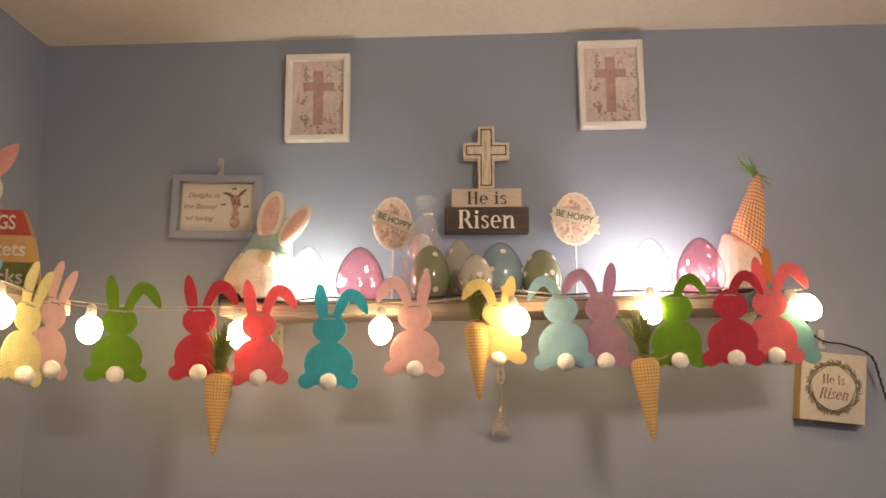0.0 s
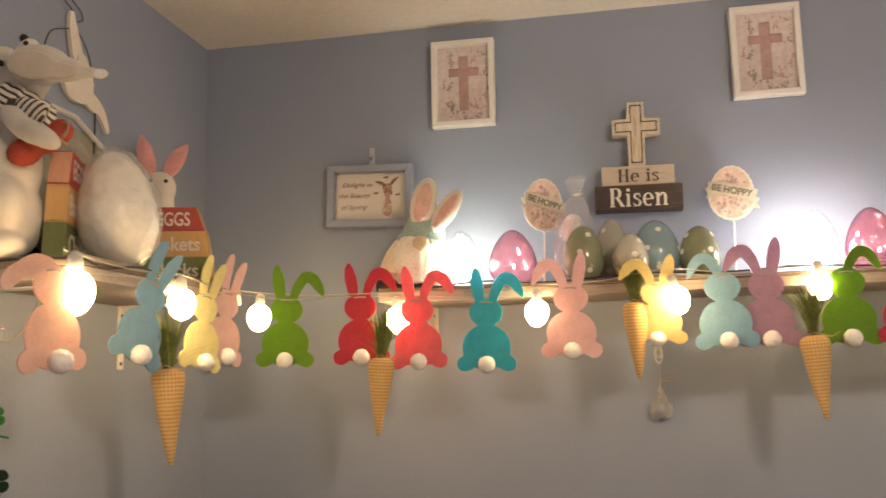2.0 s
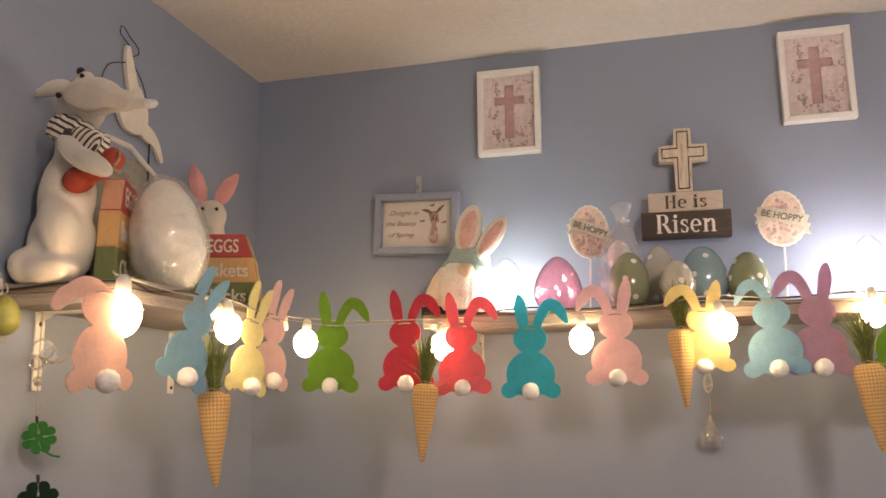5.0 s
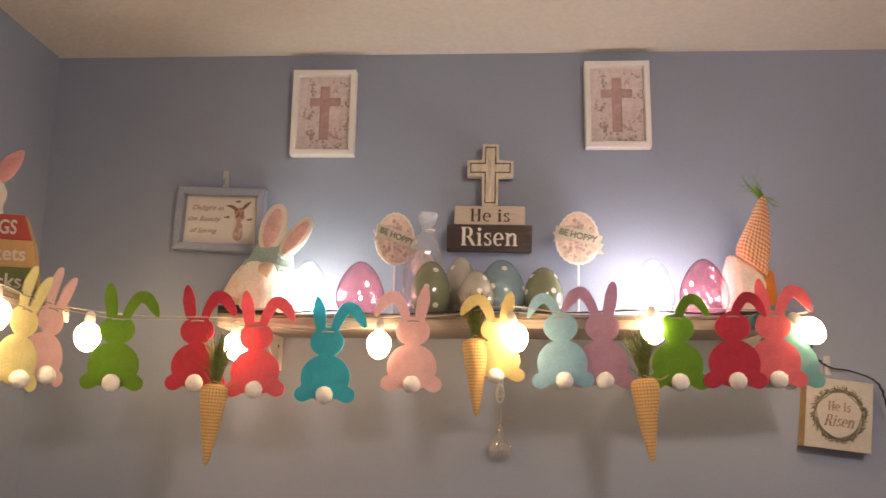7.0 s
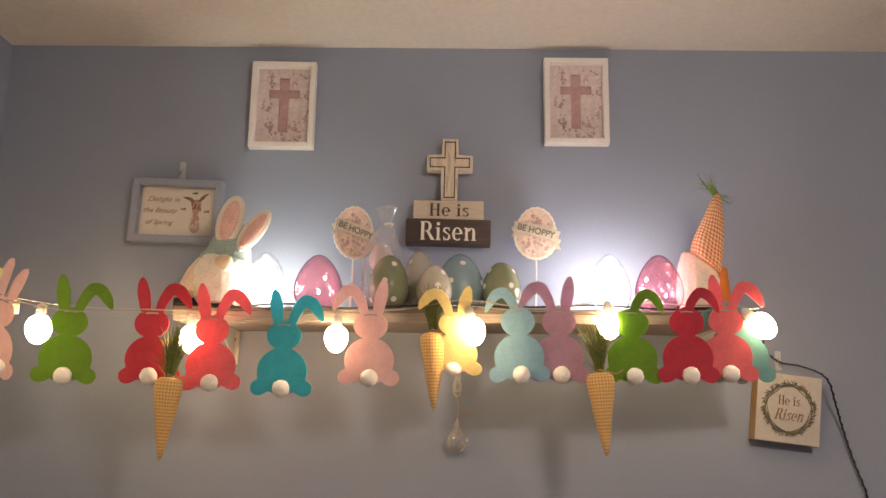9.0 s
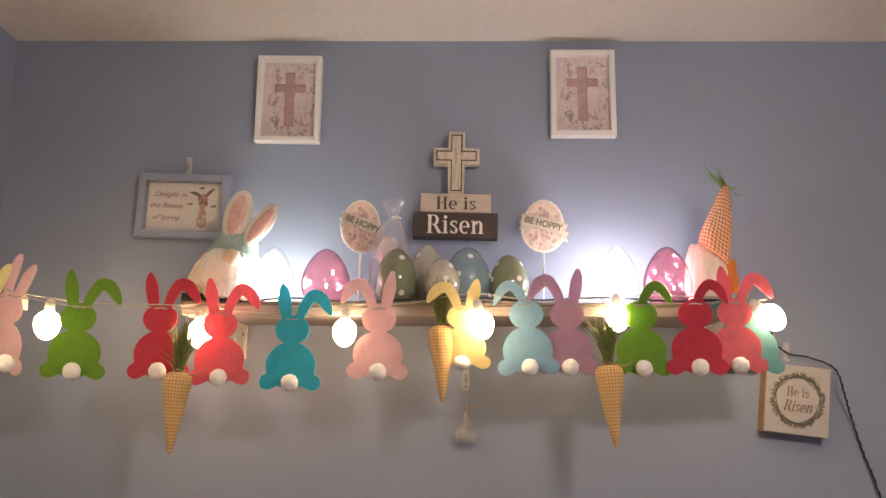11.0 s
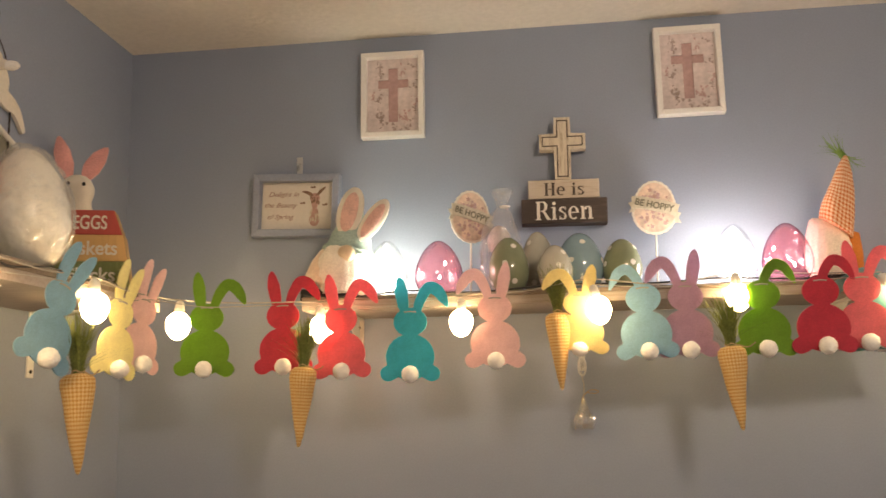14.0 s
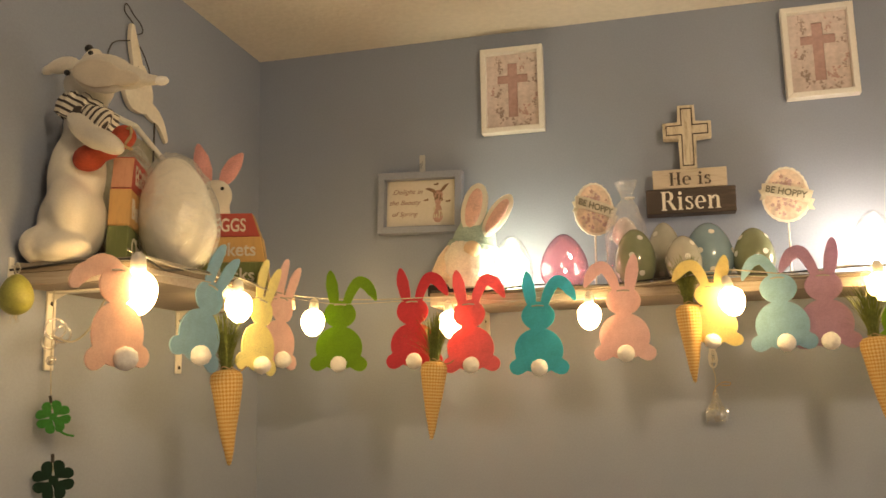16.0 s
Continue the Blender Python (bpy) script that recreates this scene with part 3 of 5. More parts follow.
def cross_picture(m, seed):
    p = thing("cross_picture", m, "white shadow-box frame with a pink cross cut into a floral print", "picture", "cross pictures high on the wall")
    w, h = 0.1490, 0.208
    border(w, h, 0.0125, 0.028, M["white_paint"], p)
    W, H, z0 = w / 2 - 0.010, h / 2 - 0.010, 0.030
    half = [(0, 0.069), (0.0115, 0.069), (0.0115, z0 + 0.0105), (0.0365, z0 + 0.0105), (0.0365, z0 - 0.0105), (0.0115, z0 - 0.0105), (0.0115, -0.064), (0, -0.064)]
    mat = plate([(k[0], k[1]) for k in half] + [(0, -H), (W, -H), (W, H), (0, H)], 0.003, -0.010)
    other = plate(([(-k[0], k[1]) for k in half] + [(0, -H), (-W, -H), (-W, H), (0, H)])[::-1], 0.003, -0.010)
    tmp = bpy.data.meshes.new("tmp")
    other.to_mesh(tmp)
    other.free()
    mat.from_mesh(tmp)
    bpy.data.meshes.remove(tmp)
    sheet = part("print", mat, M["print"], p, "pale floral print with a cross-shaped opening")
    part("cross", plate([(-0.042, -0.072), (0.042, -0.072), (0.042, 0.076), (-0.042, 0.076)], 0.0015, -0.0055), M["print_pink"], p, "dusty pink cross set back in the print")
    rng = random.Random(seed)
    for k, (cx, cz, n) in enumerate(((-0.038, 0.078, 9), (-0.030, 0.056, 12), (0.024, 0.054, 8), (0.047, 0.068, 6), (-0.036, -0.004, 14), (-0.050, 0.004, 7), (-0.032, -0.048, 20), (-0.027, -0.066, 9), (0.027, -0.052, 16), (0.036, -0.072, 12), (0.005, -0.078, 8), (0.048, -0.012, 7), (0.052, -0.040, 5), (0.050, 0.026, 5))):
        bm = bmesh.new()
        for _ in range(n):
            x, z, r = cx + rng.gauss(0, 0.0055), cz + rng.gauss(0, 0.0075), rng.uniform(0.0010, 0.0034)
            x = max(-W + 0.005, min(W - 0.005, x))
            if abs(x) < 0.0145 and z > -0.067:
                x = 0.0155 if x > 0 else -0.0155
            a0, pet = rng.uniform(0, 6), rng.choice((2, 3, 5))
            bm.faces.new([bm.verts.new((x + r * cos(a + a0) * (1 + 0.45 * sin(pet * a)), -0.0102 - 0.00002 * _, z + r * sin(a + a0) * (1 + 0.45 * sin(pet * a)))) for a in [2 * pi * q / 15 for q in range(15)]])
        part("flower_spray", bm, M["print_pink" if k % 3 == 2 else "print_grey"], sheet)
    return p


cross_picture(pose(-0.2855, -0.0005, 2.288, 0, 0.4, 0), 4)
cross_picture(pose(0.398, -0.0005, 2.303, 0, 0.0, 0), 4)

# ---- blue framed card ----
bf = thing("framed_card", pose(-0.517, -0.0005, 2.031, 0, 2.0, 0), "pale blue frame with a lettered spring card, hung a little crooked", "picture")
border(0.206, 0.148, 0.0165, 0.03, M["blue_frame"], bf)
card = part("card", plate([(-0.088, -0.0585), (0.088, -0.0585), (0.088, 0.0585), (-0.088, 0.0585)], 0.004, -0.008), M["card"], bf)
for txt, x, z, w in (("Delight in", -0.034, 0.028, 0.074), ("the Beauty", -0.040, 0.002, 0.078), ("of Spring", -0.040, -0.026, 0.064)):
    lettering("lettering", txt, w, 0.0145, M["script_ink"], card, pose(x, -0.0084, z), 0.35, "brown slanted handwriting-like words")
for pts, wide in (([(0.036, 0.026), (0.028, 0.031), (0.018, 0.035), (0.009, 0.036)], [0.004, 0.0085, 0.0065, 0.001]), ([(0.047, 0.028), (0.053, 0.035), (0.060, 0.042), (0.067, 0.047)], [0.004, 0.008, 0.006, 0.001])):
    part("painted_ear", plate(ribbon_outline(*smooth_line(pts, wide)), 0.0003, -0.0085), M["brown_ink"], card, "brown watercolour ear")
for kind, shapes, mid in (("painted_head", [(0.041, 0.020, 0.0115, 0.0125), (0.041, 0.006, 0.0075, 0.0120)], (0.041, 0.013)), ("painted_chest", [(0.041, -0.016, 0.0095, 0.0140), (0.041, -0.032, 0.0120, 0.0150)], (0.041, -0.024))):
    part(kind, plate(lobes(shapes, mid, 48), 0.0003, -0.0083), M["rose_ink"], card, "soft brown watercolour shape")
for kind, cx, cz, n in (("painted_face_mark", 0.041, 0.016, 16), ("painted_fur_stroke", 0.041, -0.024, 14)):
    rng, bm = random.Random(n), bmesh.new()
    for i in range(n):
        x, z, q = cx + rng.uniform(-0.011, 0.011), cz + rng.uniform(-0.014, 0.014), rng.uniform(0.0010, 0.0022)
        bm.faces.new([bm.verts.new((x + q * cos(a), -0.0086 - 0.00002 * i, z + 2.6 * q * sin(a))) for a in [2 * pi * k / 9 for k in range(9)]])
    part(kind, bm, M["brown_ink"] if cz > 0 else M["banner"], card, "loose brush strokes")
for x, z in ((0.012, 0.008), (0.066, 0.004), (0.036, 0.046)):
    part("butterfly", plate(lobes([(x - 0.003, z, 0.004, 0.002), (x + 0.003, z + 0.001, 0.003, 0.003)], (x, z), 24), 0.0005, -0.0087), M["brown_ink"], card)


def adhesive_hook(m):
    h = thing("adhesive_hook", m, "small clear plastic adhesive wall hook", "hook", "clear hooks on the walls")
    part("base", box(-0.007, 0.007, -0.004, 0.0, -0.02, 0.022, 0.0015), M["tape"], h)
    part("prong", tube([(0, -0.004, 0.004), (0, -0.012, -0.004), (0, -0.016, -0.012), (0, -0.019, -0.004)], 0.003, 8, 4), M["clear"], h, smooth=True)
    return h


for p in ((-0.514, -0.0005, 2.130), (0.128, -0.0005, 1.652), (0.836, -0.0005, 1.708)):
    adhesive_hook(pose(*p))
adhesive_hook(pose(LEFT + 0.0005, -0.866, 1.788, 0, 0, 90) @ Matrix.Scale(0.8, 4))

# ---- stacked sign with a cross ----
sg = thing("cross_sign", pose(0.103, -0.003, 1.957, 0, 0.8, 0), "stacked wooden block sign with a whitewashed cross on top", "sign")
lower_block = part("lower_block", box(-0.095, 0.095, -0.042, 0, 0.0, 0.056, 0.0015), M["dark_wood"], sg, "dark brown block")
upper_block = part("upper_block", box(-0.079, 0.079, -0.040, -0.002, 0.0565, 0.0995, 0.0015), M["pale_wood"], sg, "pale wood block")


def cross_outline(hw, arm, bot, top, az, ah):
    return [(-hw, bot), (hw, bot), (hw, az - ah), (arm, az - ah), (arm, az + ah), (hw, az + ah), (hw, top), (-hw, top), (-hw, az + ah), (-arm, az + ah), (-arm, az - ah), (-hw, az - ah)]


sign_cross = part("cross", plate(cross_outline(0.018, 0.052, 0.100, 0.246, 0.1895, 0.0175), 0.03, -0.036, 0.0012), M["cream_wood"], sg, "whitewashed cross with a dark inlaid line")
ol = cross_outline(0.0115, 0.0445, 0.108, 0.238, 0.1895, 0.0105)
for a, b in zip(ol, ol[1:] + ol[:1]):
    d = Vector((b[0] - a[0], b[1] - a[1])).normalized() * 0.001
    n = Vector((-d.y, d.x)) * 1.3
    part("inlay_line", plate([(a[0] - d.x - n.x, a[1] - d.y - n.y), (b[0] + d.x - n.x, b[1] + d.y - n.y), (b[0] + d.x + n.x, b[1] + d.y + n.y), (a[0] - d.x + n.x, a[1] - d.y + n.y)], 0.0008, -0.0366 - 0.0001 * (abs(d.x) > abs(d.y))), M["dark_wood"], sign_cross)
serif_word("He is", 0.088, 0.029, M["dark_wood"], upper_block, pose(0.001, -0.0402, 0.078), 0.0, "dark brown serif words")
serif_word("Risen", 0.126, 0.042, M["cream_ink"], lower_block, pose(0.0, -0.0422, 0.029), 0.0, "cream serif words")

# ---- square wreath plaque ----
pl = thing("wreath_plaque", pose(0.840, -0.0005, 1.604, 0, 6.5, 0), "square white plaque with a twig wreath, hung crooked", "sign")
part("box_side", box(-0.069, 0.069, -0.036, 0, -0.0735, 0.0735, 0.001), M["side_wood"], pl, "raw wood edge")
face = part("face", box(-0.0685, 0.0685, -0.0385, -0.0364, -0.073, 0.073, 0.0005, 1), M["plaque_face"], pl, "white printed face")
for k, rr in enumerate((0.0465, 0.0485, 0.050, 0.0515, 0.053)):
    part("wreath_ring", tube([((rr + 0.0022 * sin((5 + k) * a + 2 * k)) * cos(a), -0.0390 - 0.0002 * k, (rr + 0.0022 * cos((4 + k) * a + k)) * sin(a)) for a in [2 * pi * q / 40 for q in range(41)]], 0.0009, 5, 1), M["olive_ink"], face)
rng = random.Random(8)
bm = bmesh.new()
for k in range(130):
    a, out = 2 * pi * k / 130 + rng.uniform(-0.03, 0.03), rng.choice((1, 1, -0.5))
    ca, sa, ln = cos(a), sin(a), rng.uniform(0.007, 0.014) * out
    b = a + rng.uniform(0.3, 0.9)
    x, z = 0.0515 * ca, 0.0515 * sa
    tip = (x + ln * cos(b), z + ln * sin(b))
    bm.faces.new([bm.verts.new(p) for p in ((x, -0.0391, z), ((x + tip[0]) / 2 - 0.0015 * sin(b), -0.0393, (z + tip[1]) / 2 + 0.0015 * cos(b)), (tip[0], -0.0391, tip[1]), ((x + tip[0]) / 2 + 0.0015 * sin(b), -0.0392, (z + tip[1]) / 2 - 0.0015 * cos(b)))])
part("wreath_twigs", bm, M["olive_ink"], face)
serif_word("He is", 0.046, 0.020, M["brown_ink"], face, pose(0.0, -0.0386, 0.017), 0.0, "brown serif words")
serif_word("Risen", 0.062, 0.024, M["brown_ink"], face, pose(0.001, -0.0386, -0.013), 0.32, "brown slanted words")


# ---- eggs ----
def egg_profile(r, h, n=22, blunt=0.16):
    """Blunt end down, standing on z = 0."""
    out = []
    for k in range(n + 1):
        a = pi * k / n
        z = h * (1 - cos(a)) / 2
        out.append((r * sin(a) * (1 + blunt * cos(a)), z))
    return out


def egg_point(r, h, a, around):
    rr = r * sin(a) * (1 + 0.16 * cos(a))
    return Vector((rr * cos(around), rr * sin(around), h * (1 - cos(a)) / 2))


def ceramic_egg(x, y, r, h, glaze, label, turn):
    e = thing("ceramic_egg", pose(x, y, TOP, 0, 0, turn), label, "egg", "ceramic eggs on the long shelf")
    part("shell", lathe(egg_profile(r, h), 36), M[glaze], e, smooth=True)
    for row, (a, n) in enumerate(((0.95, 4), (1.6, 4), (2.25, 3))):
        for k in range(n):
            t = 2 * pi * (k + 0.5 * (row % 2)) / n + 0.3 * row
            c = egg_point(r, h, a, t)
            u = (egg_point(r, h, a + 0.05, t) - egg_point(r, h, a - 0.05, t)).normalized()
            v = (egg_point(r, h, a, t + 0.05) - egg_point(r, h, a, t - 0.05)).normalized()
            nrm = u.cross(v).normalized()
            nrm = nrm if nrm.dot(c - Vector((0, 0, h / 2))) > 0 else -nrm
            bm = bmesh.new()
            mid = bm.verts.new(c + nrm * 0.0007)
            s = 0.0062
            ring = [bm.verts.new(c + s * (cos(q) * u + sin(q) * v) + nrm * (0.0007 - s * s / (2 * r))) for q in [2 * pi * i / 12 for i in range(12)]]
            for i in range(12):
                bm.faces.new((mid, ring[i], ring[(i + 1) % 12]))
            part("dot", bm, M["dot"], e, smooth=True)
    return e


ceramic_egg(-0.020, -0.13, 0.0425, 0.124, "sage", "glossy sage-green ceramic egg with white dots", 20)
ceramic_egg(0.041, -0.06, 0.038, 0.147, "ivory", "glossy ivory ceramic egg standing behind the others", 75)
ceramic_egg(0.077, -0.165, 0.036, 0.098, "ivory", "small glossy ivory ceramic egg", 40)
ceramic_egg(0.130, -0.11, 0.050, 0.131, "blue_glaze", "large glossy pale blue ceramic egg with white dots", 5)
ceramic_egg(0.218, -0.12, 0.0415, 0.113, "sage", "glossy sage-green ceramic egg with white dots", 55)


def plastic_egg(x, y, r, h, tint, label):
    e = thing("plastic_egg", pose(x, y, TOP), label, "egg", "see-through plastic eggs on the long shelf")
    outer = egg_profile(r, h, 30, 0.27)
    part("shell", lathe(outer, 48), M[tint], e, smooth=True)
    # crumpled inner skin, added so its flat facets give sparkle highlights
    glint_facets = lathe([(0.86 * q, 0.004 + 0.90 * z) for q, z in egg_profile(r, h, 13, 0.27)], 22)
    for v in glint_facets.verts:
        v.co += v.co.normalized() * 0.011 * noise.noise(v.co * 75 + Vector((x * 20, 0, 0)))
    part("glint_facets", glint_facets, M["pink_glint" if tint == "pink_clear" else tint], e, "crumpled clear facets added to catch glints")
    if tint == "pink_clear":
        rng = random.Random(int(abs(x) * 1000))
        # added glowing slivers, stretched upright to stand in for streak highlights
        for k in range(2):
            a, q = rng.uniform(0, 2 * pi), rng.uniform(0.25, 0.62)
            part("glint_bead", ball((0.0012, 0.0012, 0.0040), (q * r * cos(a), q * r * sin(a), h * (0.34 + 0.26 * k)), seg=8), M["glint_bead"], e, "tiny glowing sliver added as a glint")
    return e


def led_light(x, y, r, h, light):
    l = thing("led_light", pose(x, y, TOP), "bright white egg-shaped lamp standing on the shelf", "lamp", "white lamps on the long shelf")
    part("stand", lathe([(0.020, 0.0), (0.020, 0.006), (0.012, 0.012), (0.011, 0.022), (0.0, 0.022)], 20), M["socket"], l, smooth=True, angle=40)
    part("bulb", lathe([(q, 0.022 + z) for q, z in egg_profile(r, h, 20)], 28), M[light], l, "glowing white bulb", smooth=True)


plastic_egg(-0.283, -0.125, 0.044, 0.128, "clear", "clear plastic egg lit from behind")
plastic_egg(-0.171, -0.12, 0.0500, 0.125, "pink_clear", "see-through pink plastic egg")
plastic_egg(0.446, -0.125, 0.044, 0.132, "clear", "clear plastic egg lit from behind")
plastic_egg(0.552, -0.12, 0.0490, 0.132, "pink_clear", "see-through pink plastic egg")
led_light(-0.283, -0.125, 0.029, 0.070, "led_soft")
led_light(0.446, -0.125, 0.029, 0.074, "led")


# ---- hoppy picks ----
def pick(m, label):
    p = thing("egg_pick", m, label, "decoration", "egg picks on the long shelf")
    part("border", plate([(x * (1 + 0.012 * sin(26 * atan2(z, x))), z * (1 + 0.012 * sin(26 * atan2(z, x)))) for x, z in lobes([(0, 0.0, 0.0455, 0.060), (0, -0.008, 0.0490, 0.052)], (0, 0), 160)], 0.004, -0.004), M["cream_ink"], p, "white scalloped edge")
    part("card", plate(lobes([(0, 0.0, 0.041, 0.055), (0, -0.008, 0.0445, 0.047)], (0, 0), 60), 0.003, -0.0052), M["floral"], p, "floral egg-shaped card")
    rng = random.Random(3)
    for k in range(3):
        bm = bmesh.new()
        for _ in range(16):
            a, q, r = rng.uniform(0, 6.28), sqrt(rng.random()), rng.uniform(0.0015, 0.0048)
            x, z, ph = 0.035 * q * cos(a), 0.046 * q * sin(a), rng.uniform(0, 6)
            bm.faces.new([bm.verts.new((x + r * (1 + 0.35 * cos(5 * t)) * cos(t + ph), -0.0056 - 0.0001 * k - 0.000004 * _, z + r * (1 + 0.35 * cos(5 * t)) * sin(t + ph))) for t in [2 * pi * i / 20 for i in range(20)]])
        part("floral_print", bm, M[("print_pink", "rose_ink", "print_pink")[k]], p)
    ban, wid = smooth_line([(-0.049, 0.012), (-0.026, 0.011), (0.0, 0.005), (0.026, -0.001), (0.049, -0.009)], [0.027] * 5)
    banner = part("banner", plate(ribbon_outline(ban, wid), 0.003, -0.0092), M["banner"], p, "cream ribbon banner")
    for k, dz in ((-1, 0.004), (1, -0.022)):
        part("banner_tail", plate([(k * 0.042, dz - 0.012), (k * 0.055, dz - 0.014), (k * 0.050, dz - 0.003), (k * 0.056, dz + 0.008), (k * 0.042, dz + 0.012)][::k], 0.002, -0.0060), M["banner"], p)
    lettering("lettering", "BE HOPPY", 0.084, 0.0150, M["olive_ink"], banner, pose(0.0, -0.0096, 0.0045, 0, 13.0, 0), 0, "olive words", 0.02)
    part("stick", tube([(0.001, -0.002, -0.05), (0.001, -0.002, -0.186)], 0.0022, 8, 2), M["socket"], p)


pick(pose(-0.106, -0.05, 1.979, 0, 2, 30), "floral egg-shaped pick with a cream banner on a stick")
pick(pose(0.299, -0.05, 1.981, 0, 1, 0), "floral egg-shaped pick with a cream banner on a stick")

# ---- cellophane bag ----
bag = thing("treat_bag", pose(-0.040, -0.098, TOP), "crinkled clear cellophane bag with a pale egg inside", "bag")
b = lathe([(0.0, 0.001), (0.036, 0.002), (0.044, 0.03), (0.043, 0.10), (0.036, 0.145), (0.022, 0.18), (0.009, 0.198), (0.014, 0.212), (0.022, 0.235), (0.016, 0.238), (0.0, 0.22)], 48)
for v in b.verts:
    a = atan2(v.co.y, v.co.x)
    k = 1 + 0.10 * sin(7 * a + 20 * v.co.z) + 0.08 * sin(13 * a - 33 * v.co.z)
    v.co.x, v.co.y = v.co.x * k + 0.09 * v.co.z * v.co.z * 2, v.co.y * k
part("wrapper", b, M["cello"], bag, "clear crinkled cellophane")
part("candy_egg", lathe([(r, z + 0.092) for r, z in egg_profile(0.026, 0.065)], 24), M["print"], bag, "pale egg", smooth=True)
part("candy_egg", ball((0.026, 0.026, 0.035), (0.0, 0.0, 0.045), seg=18), M["ivory"], bag, "pale egg", smooth=True)
part("tie", tube([(0.014 + 0.010 * cos(a), 0.010 * sin(a), 0.198) for a in [2 * pi * k / 16 for k in range(17)]], 0.0018, 6, 1), M["card"], bag)


# ---- gnomes ----
def fuzz(bm, amount, scale):
    for v in bm.verts:
        v.co += v.co.normalized() * amount * noise.noise(Vector((v.co.x * scale, v.co.y * scale, v.co.z * scale * 0.35)))
    return bm


def shifted(bm, m):
    bmesh.ops.transform(bm, matrix=m, verts=bm.verts)
    return bm


G1 = [(box(-0.070, 0.045, -0.045, 0.045, 0.0, 0.026, 0.004), M["black"], "base", "black base"),
      (fuzz(shifted(lathe([(0.0, 0.025), (0.060, 0.025), (0.072, 0.034), (0.072, 0.048), (0.062, 0.080), (0.047, 0.106), (0.030, 0.125), (0.0, 0.130)], 64), pose(-0.004, 0, 0, 0, 9, 0)), 0.008, 160), M["peachfur"], "body", "peach faux fur body"),
      (fuzz(shifted(lathe([(0.0, 0.014), (0.036, 0.016), (0.048, 0.05), (0.044, 0.09), (0.028, 0.115), (0.0, 0.12)], 56), pose(0.014, -0.034, 0)), 0.006, 180), M["beard"], "beard", "cream faux fur beard"),
      (shifted(lathe([(0.0, 0.105), (0.051, 0.108), (0.055, 0.113), (0.056, 0.125), (0.050, 0.129), (0.045, 0.15), (0.034, 0.18), (0.018, 0.205), (0.006, 0.222), (0.0, 0.225)], 40), pose(0.002, 0.000, -0.006, 0, 12, 0)), M["teal_knit"], "hat", "teal knit hat"),
      (ball(0.0190, (0.036, -0.062, 0.096), seg=20), M["skin"], "nose", "round cloth nose")]
for x0, z0, x1, z1, w in ((0.024, 0.140, 0.053, 0.247, 0.029), (0.058, 0.128, 0.121, 0.216, 0.0225)):
    ln, tilt = sqrt((x1 - x0) ** 2 + (z1 - z0) ** 2), math.degrees(atan2(x1 - x0, z1 - z0))
    mid = ((x0 + x1) / 2, -0.035, (z0 + z1) / 2)
    G1.append((ball((w, 0.010, ln / 2), mid, (0, tilt, 0), 24), M["plush"], "ear", "ivory plush ear"))
    G1.append((ball((w * 0.62, 0.006, ln / 2 * 0.8), (mid[0], mid[1] - 0.0065, mid[2] - 0.002), (0, tilt, 0), 24), M["lining"], "ear_lining", "pink ear lining"))
band = lathe([(0.0535, 0.0), (0.0565, 0.003), (0.0565, 0.010), (0.0535, 0.013)], 72)
for v in band.verts:
    v.co *= 1 + 0.03 * sin(24 * atan2(v.co.y, v.co.x))
G1.append((shifted(band, pose(0.024, -0.001, 0.100, 0, 12, 0)), M["teal_knit"], "hat_band", "ribbed teal hat band"))
figure("rabbit_gnome", G1, pose(-0.398, -0.11, TOP), "plush gnome with cream beard, teal hat and pink-lined ears", "plush toy")

hat = fuzz(lathe([(0.0, 0.0), (0.0345, 0.0), (0.0345, 0.02), (0.0325, 0.04), (0.029, 0.06), (0.025, 0.08), (0.020, 0.10), (0.016, 0.118), (0.010, 0.135), (0.004, 0.15), (0.0, 0.152)], 48), 0.005, 42)
for v in hat.verts:
    v.co.z -= 0.55 * v.co.x * (1 - v.co.z / 0.152)
G2 = [(box(-0.05, 0.03, -0.045, 0.045, 0.0, 0.018, 0.004), M["black"], "base", "black base"),
      (fuzz(lathe([(0.0, 0.012), (0.038, 0.014), (0.048, 0.04), (0.048, 0.075), (0.043, 0.11), (0.034, 0.135), (0.0, 0.14)], 64), 0.007, 170), M["beard"], "beard", "white faux fur beard"),
      (shifted(hat, pose(0.009, -0.026, 0.112, 6, 10, 0)), M["hatcheck"], "hat", "orange gingham hat"),
      (shifted(lathe([(0.0, 0.0), (0.022, 0.0), (0.026, 0.05), (0.022, 0.098), (0.0, 0.108)], 28), pose(0.034, -0.012, 0.005)), M["orange"], "body", "orange cloth body"),
      (shifted(tuft(26, 0.068, 0.75, 0.0016, 5), pose(0.034, -0.036, 0.258, 0, -38, 0)), M["raffia2"], "leaf_tuft", "green raffia leaves"),
      (shifted(tuft(10, 0.050, 0.6, 0.0014, 6), pose(0.035, -0.036, 0.260, 0, 122, 0)), M["raffia2"], "leaf_tuft", "drooping green raffia leaves")]
figure("carrot_gnome", G2, pose(0.640, -0.11, TOP), "plush gnome with a white beard and an orange gingham carrot hat", "plush toy")


# ---- felt rabbits on the garland ----
BUNNY_PARTS = {}


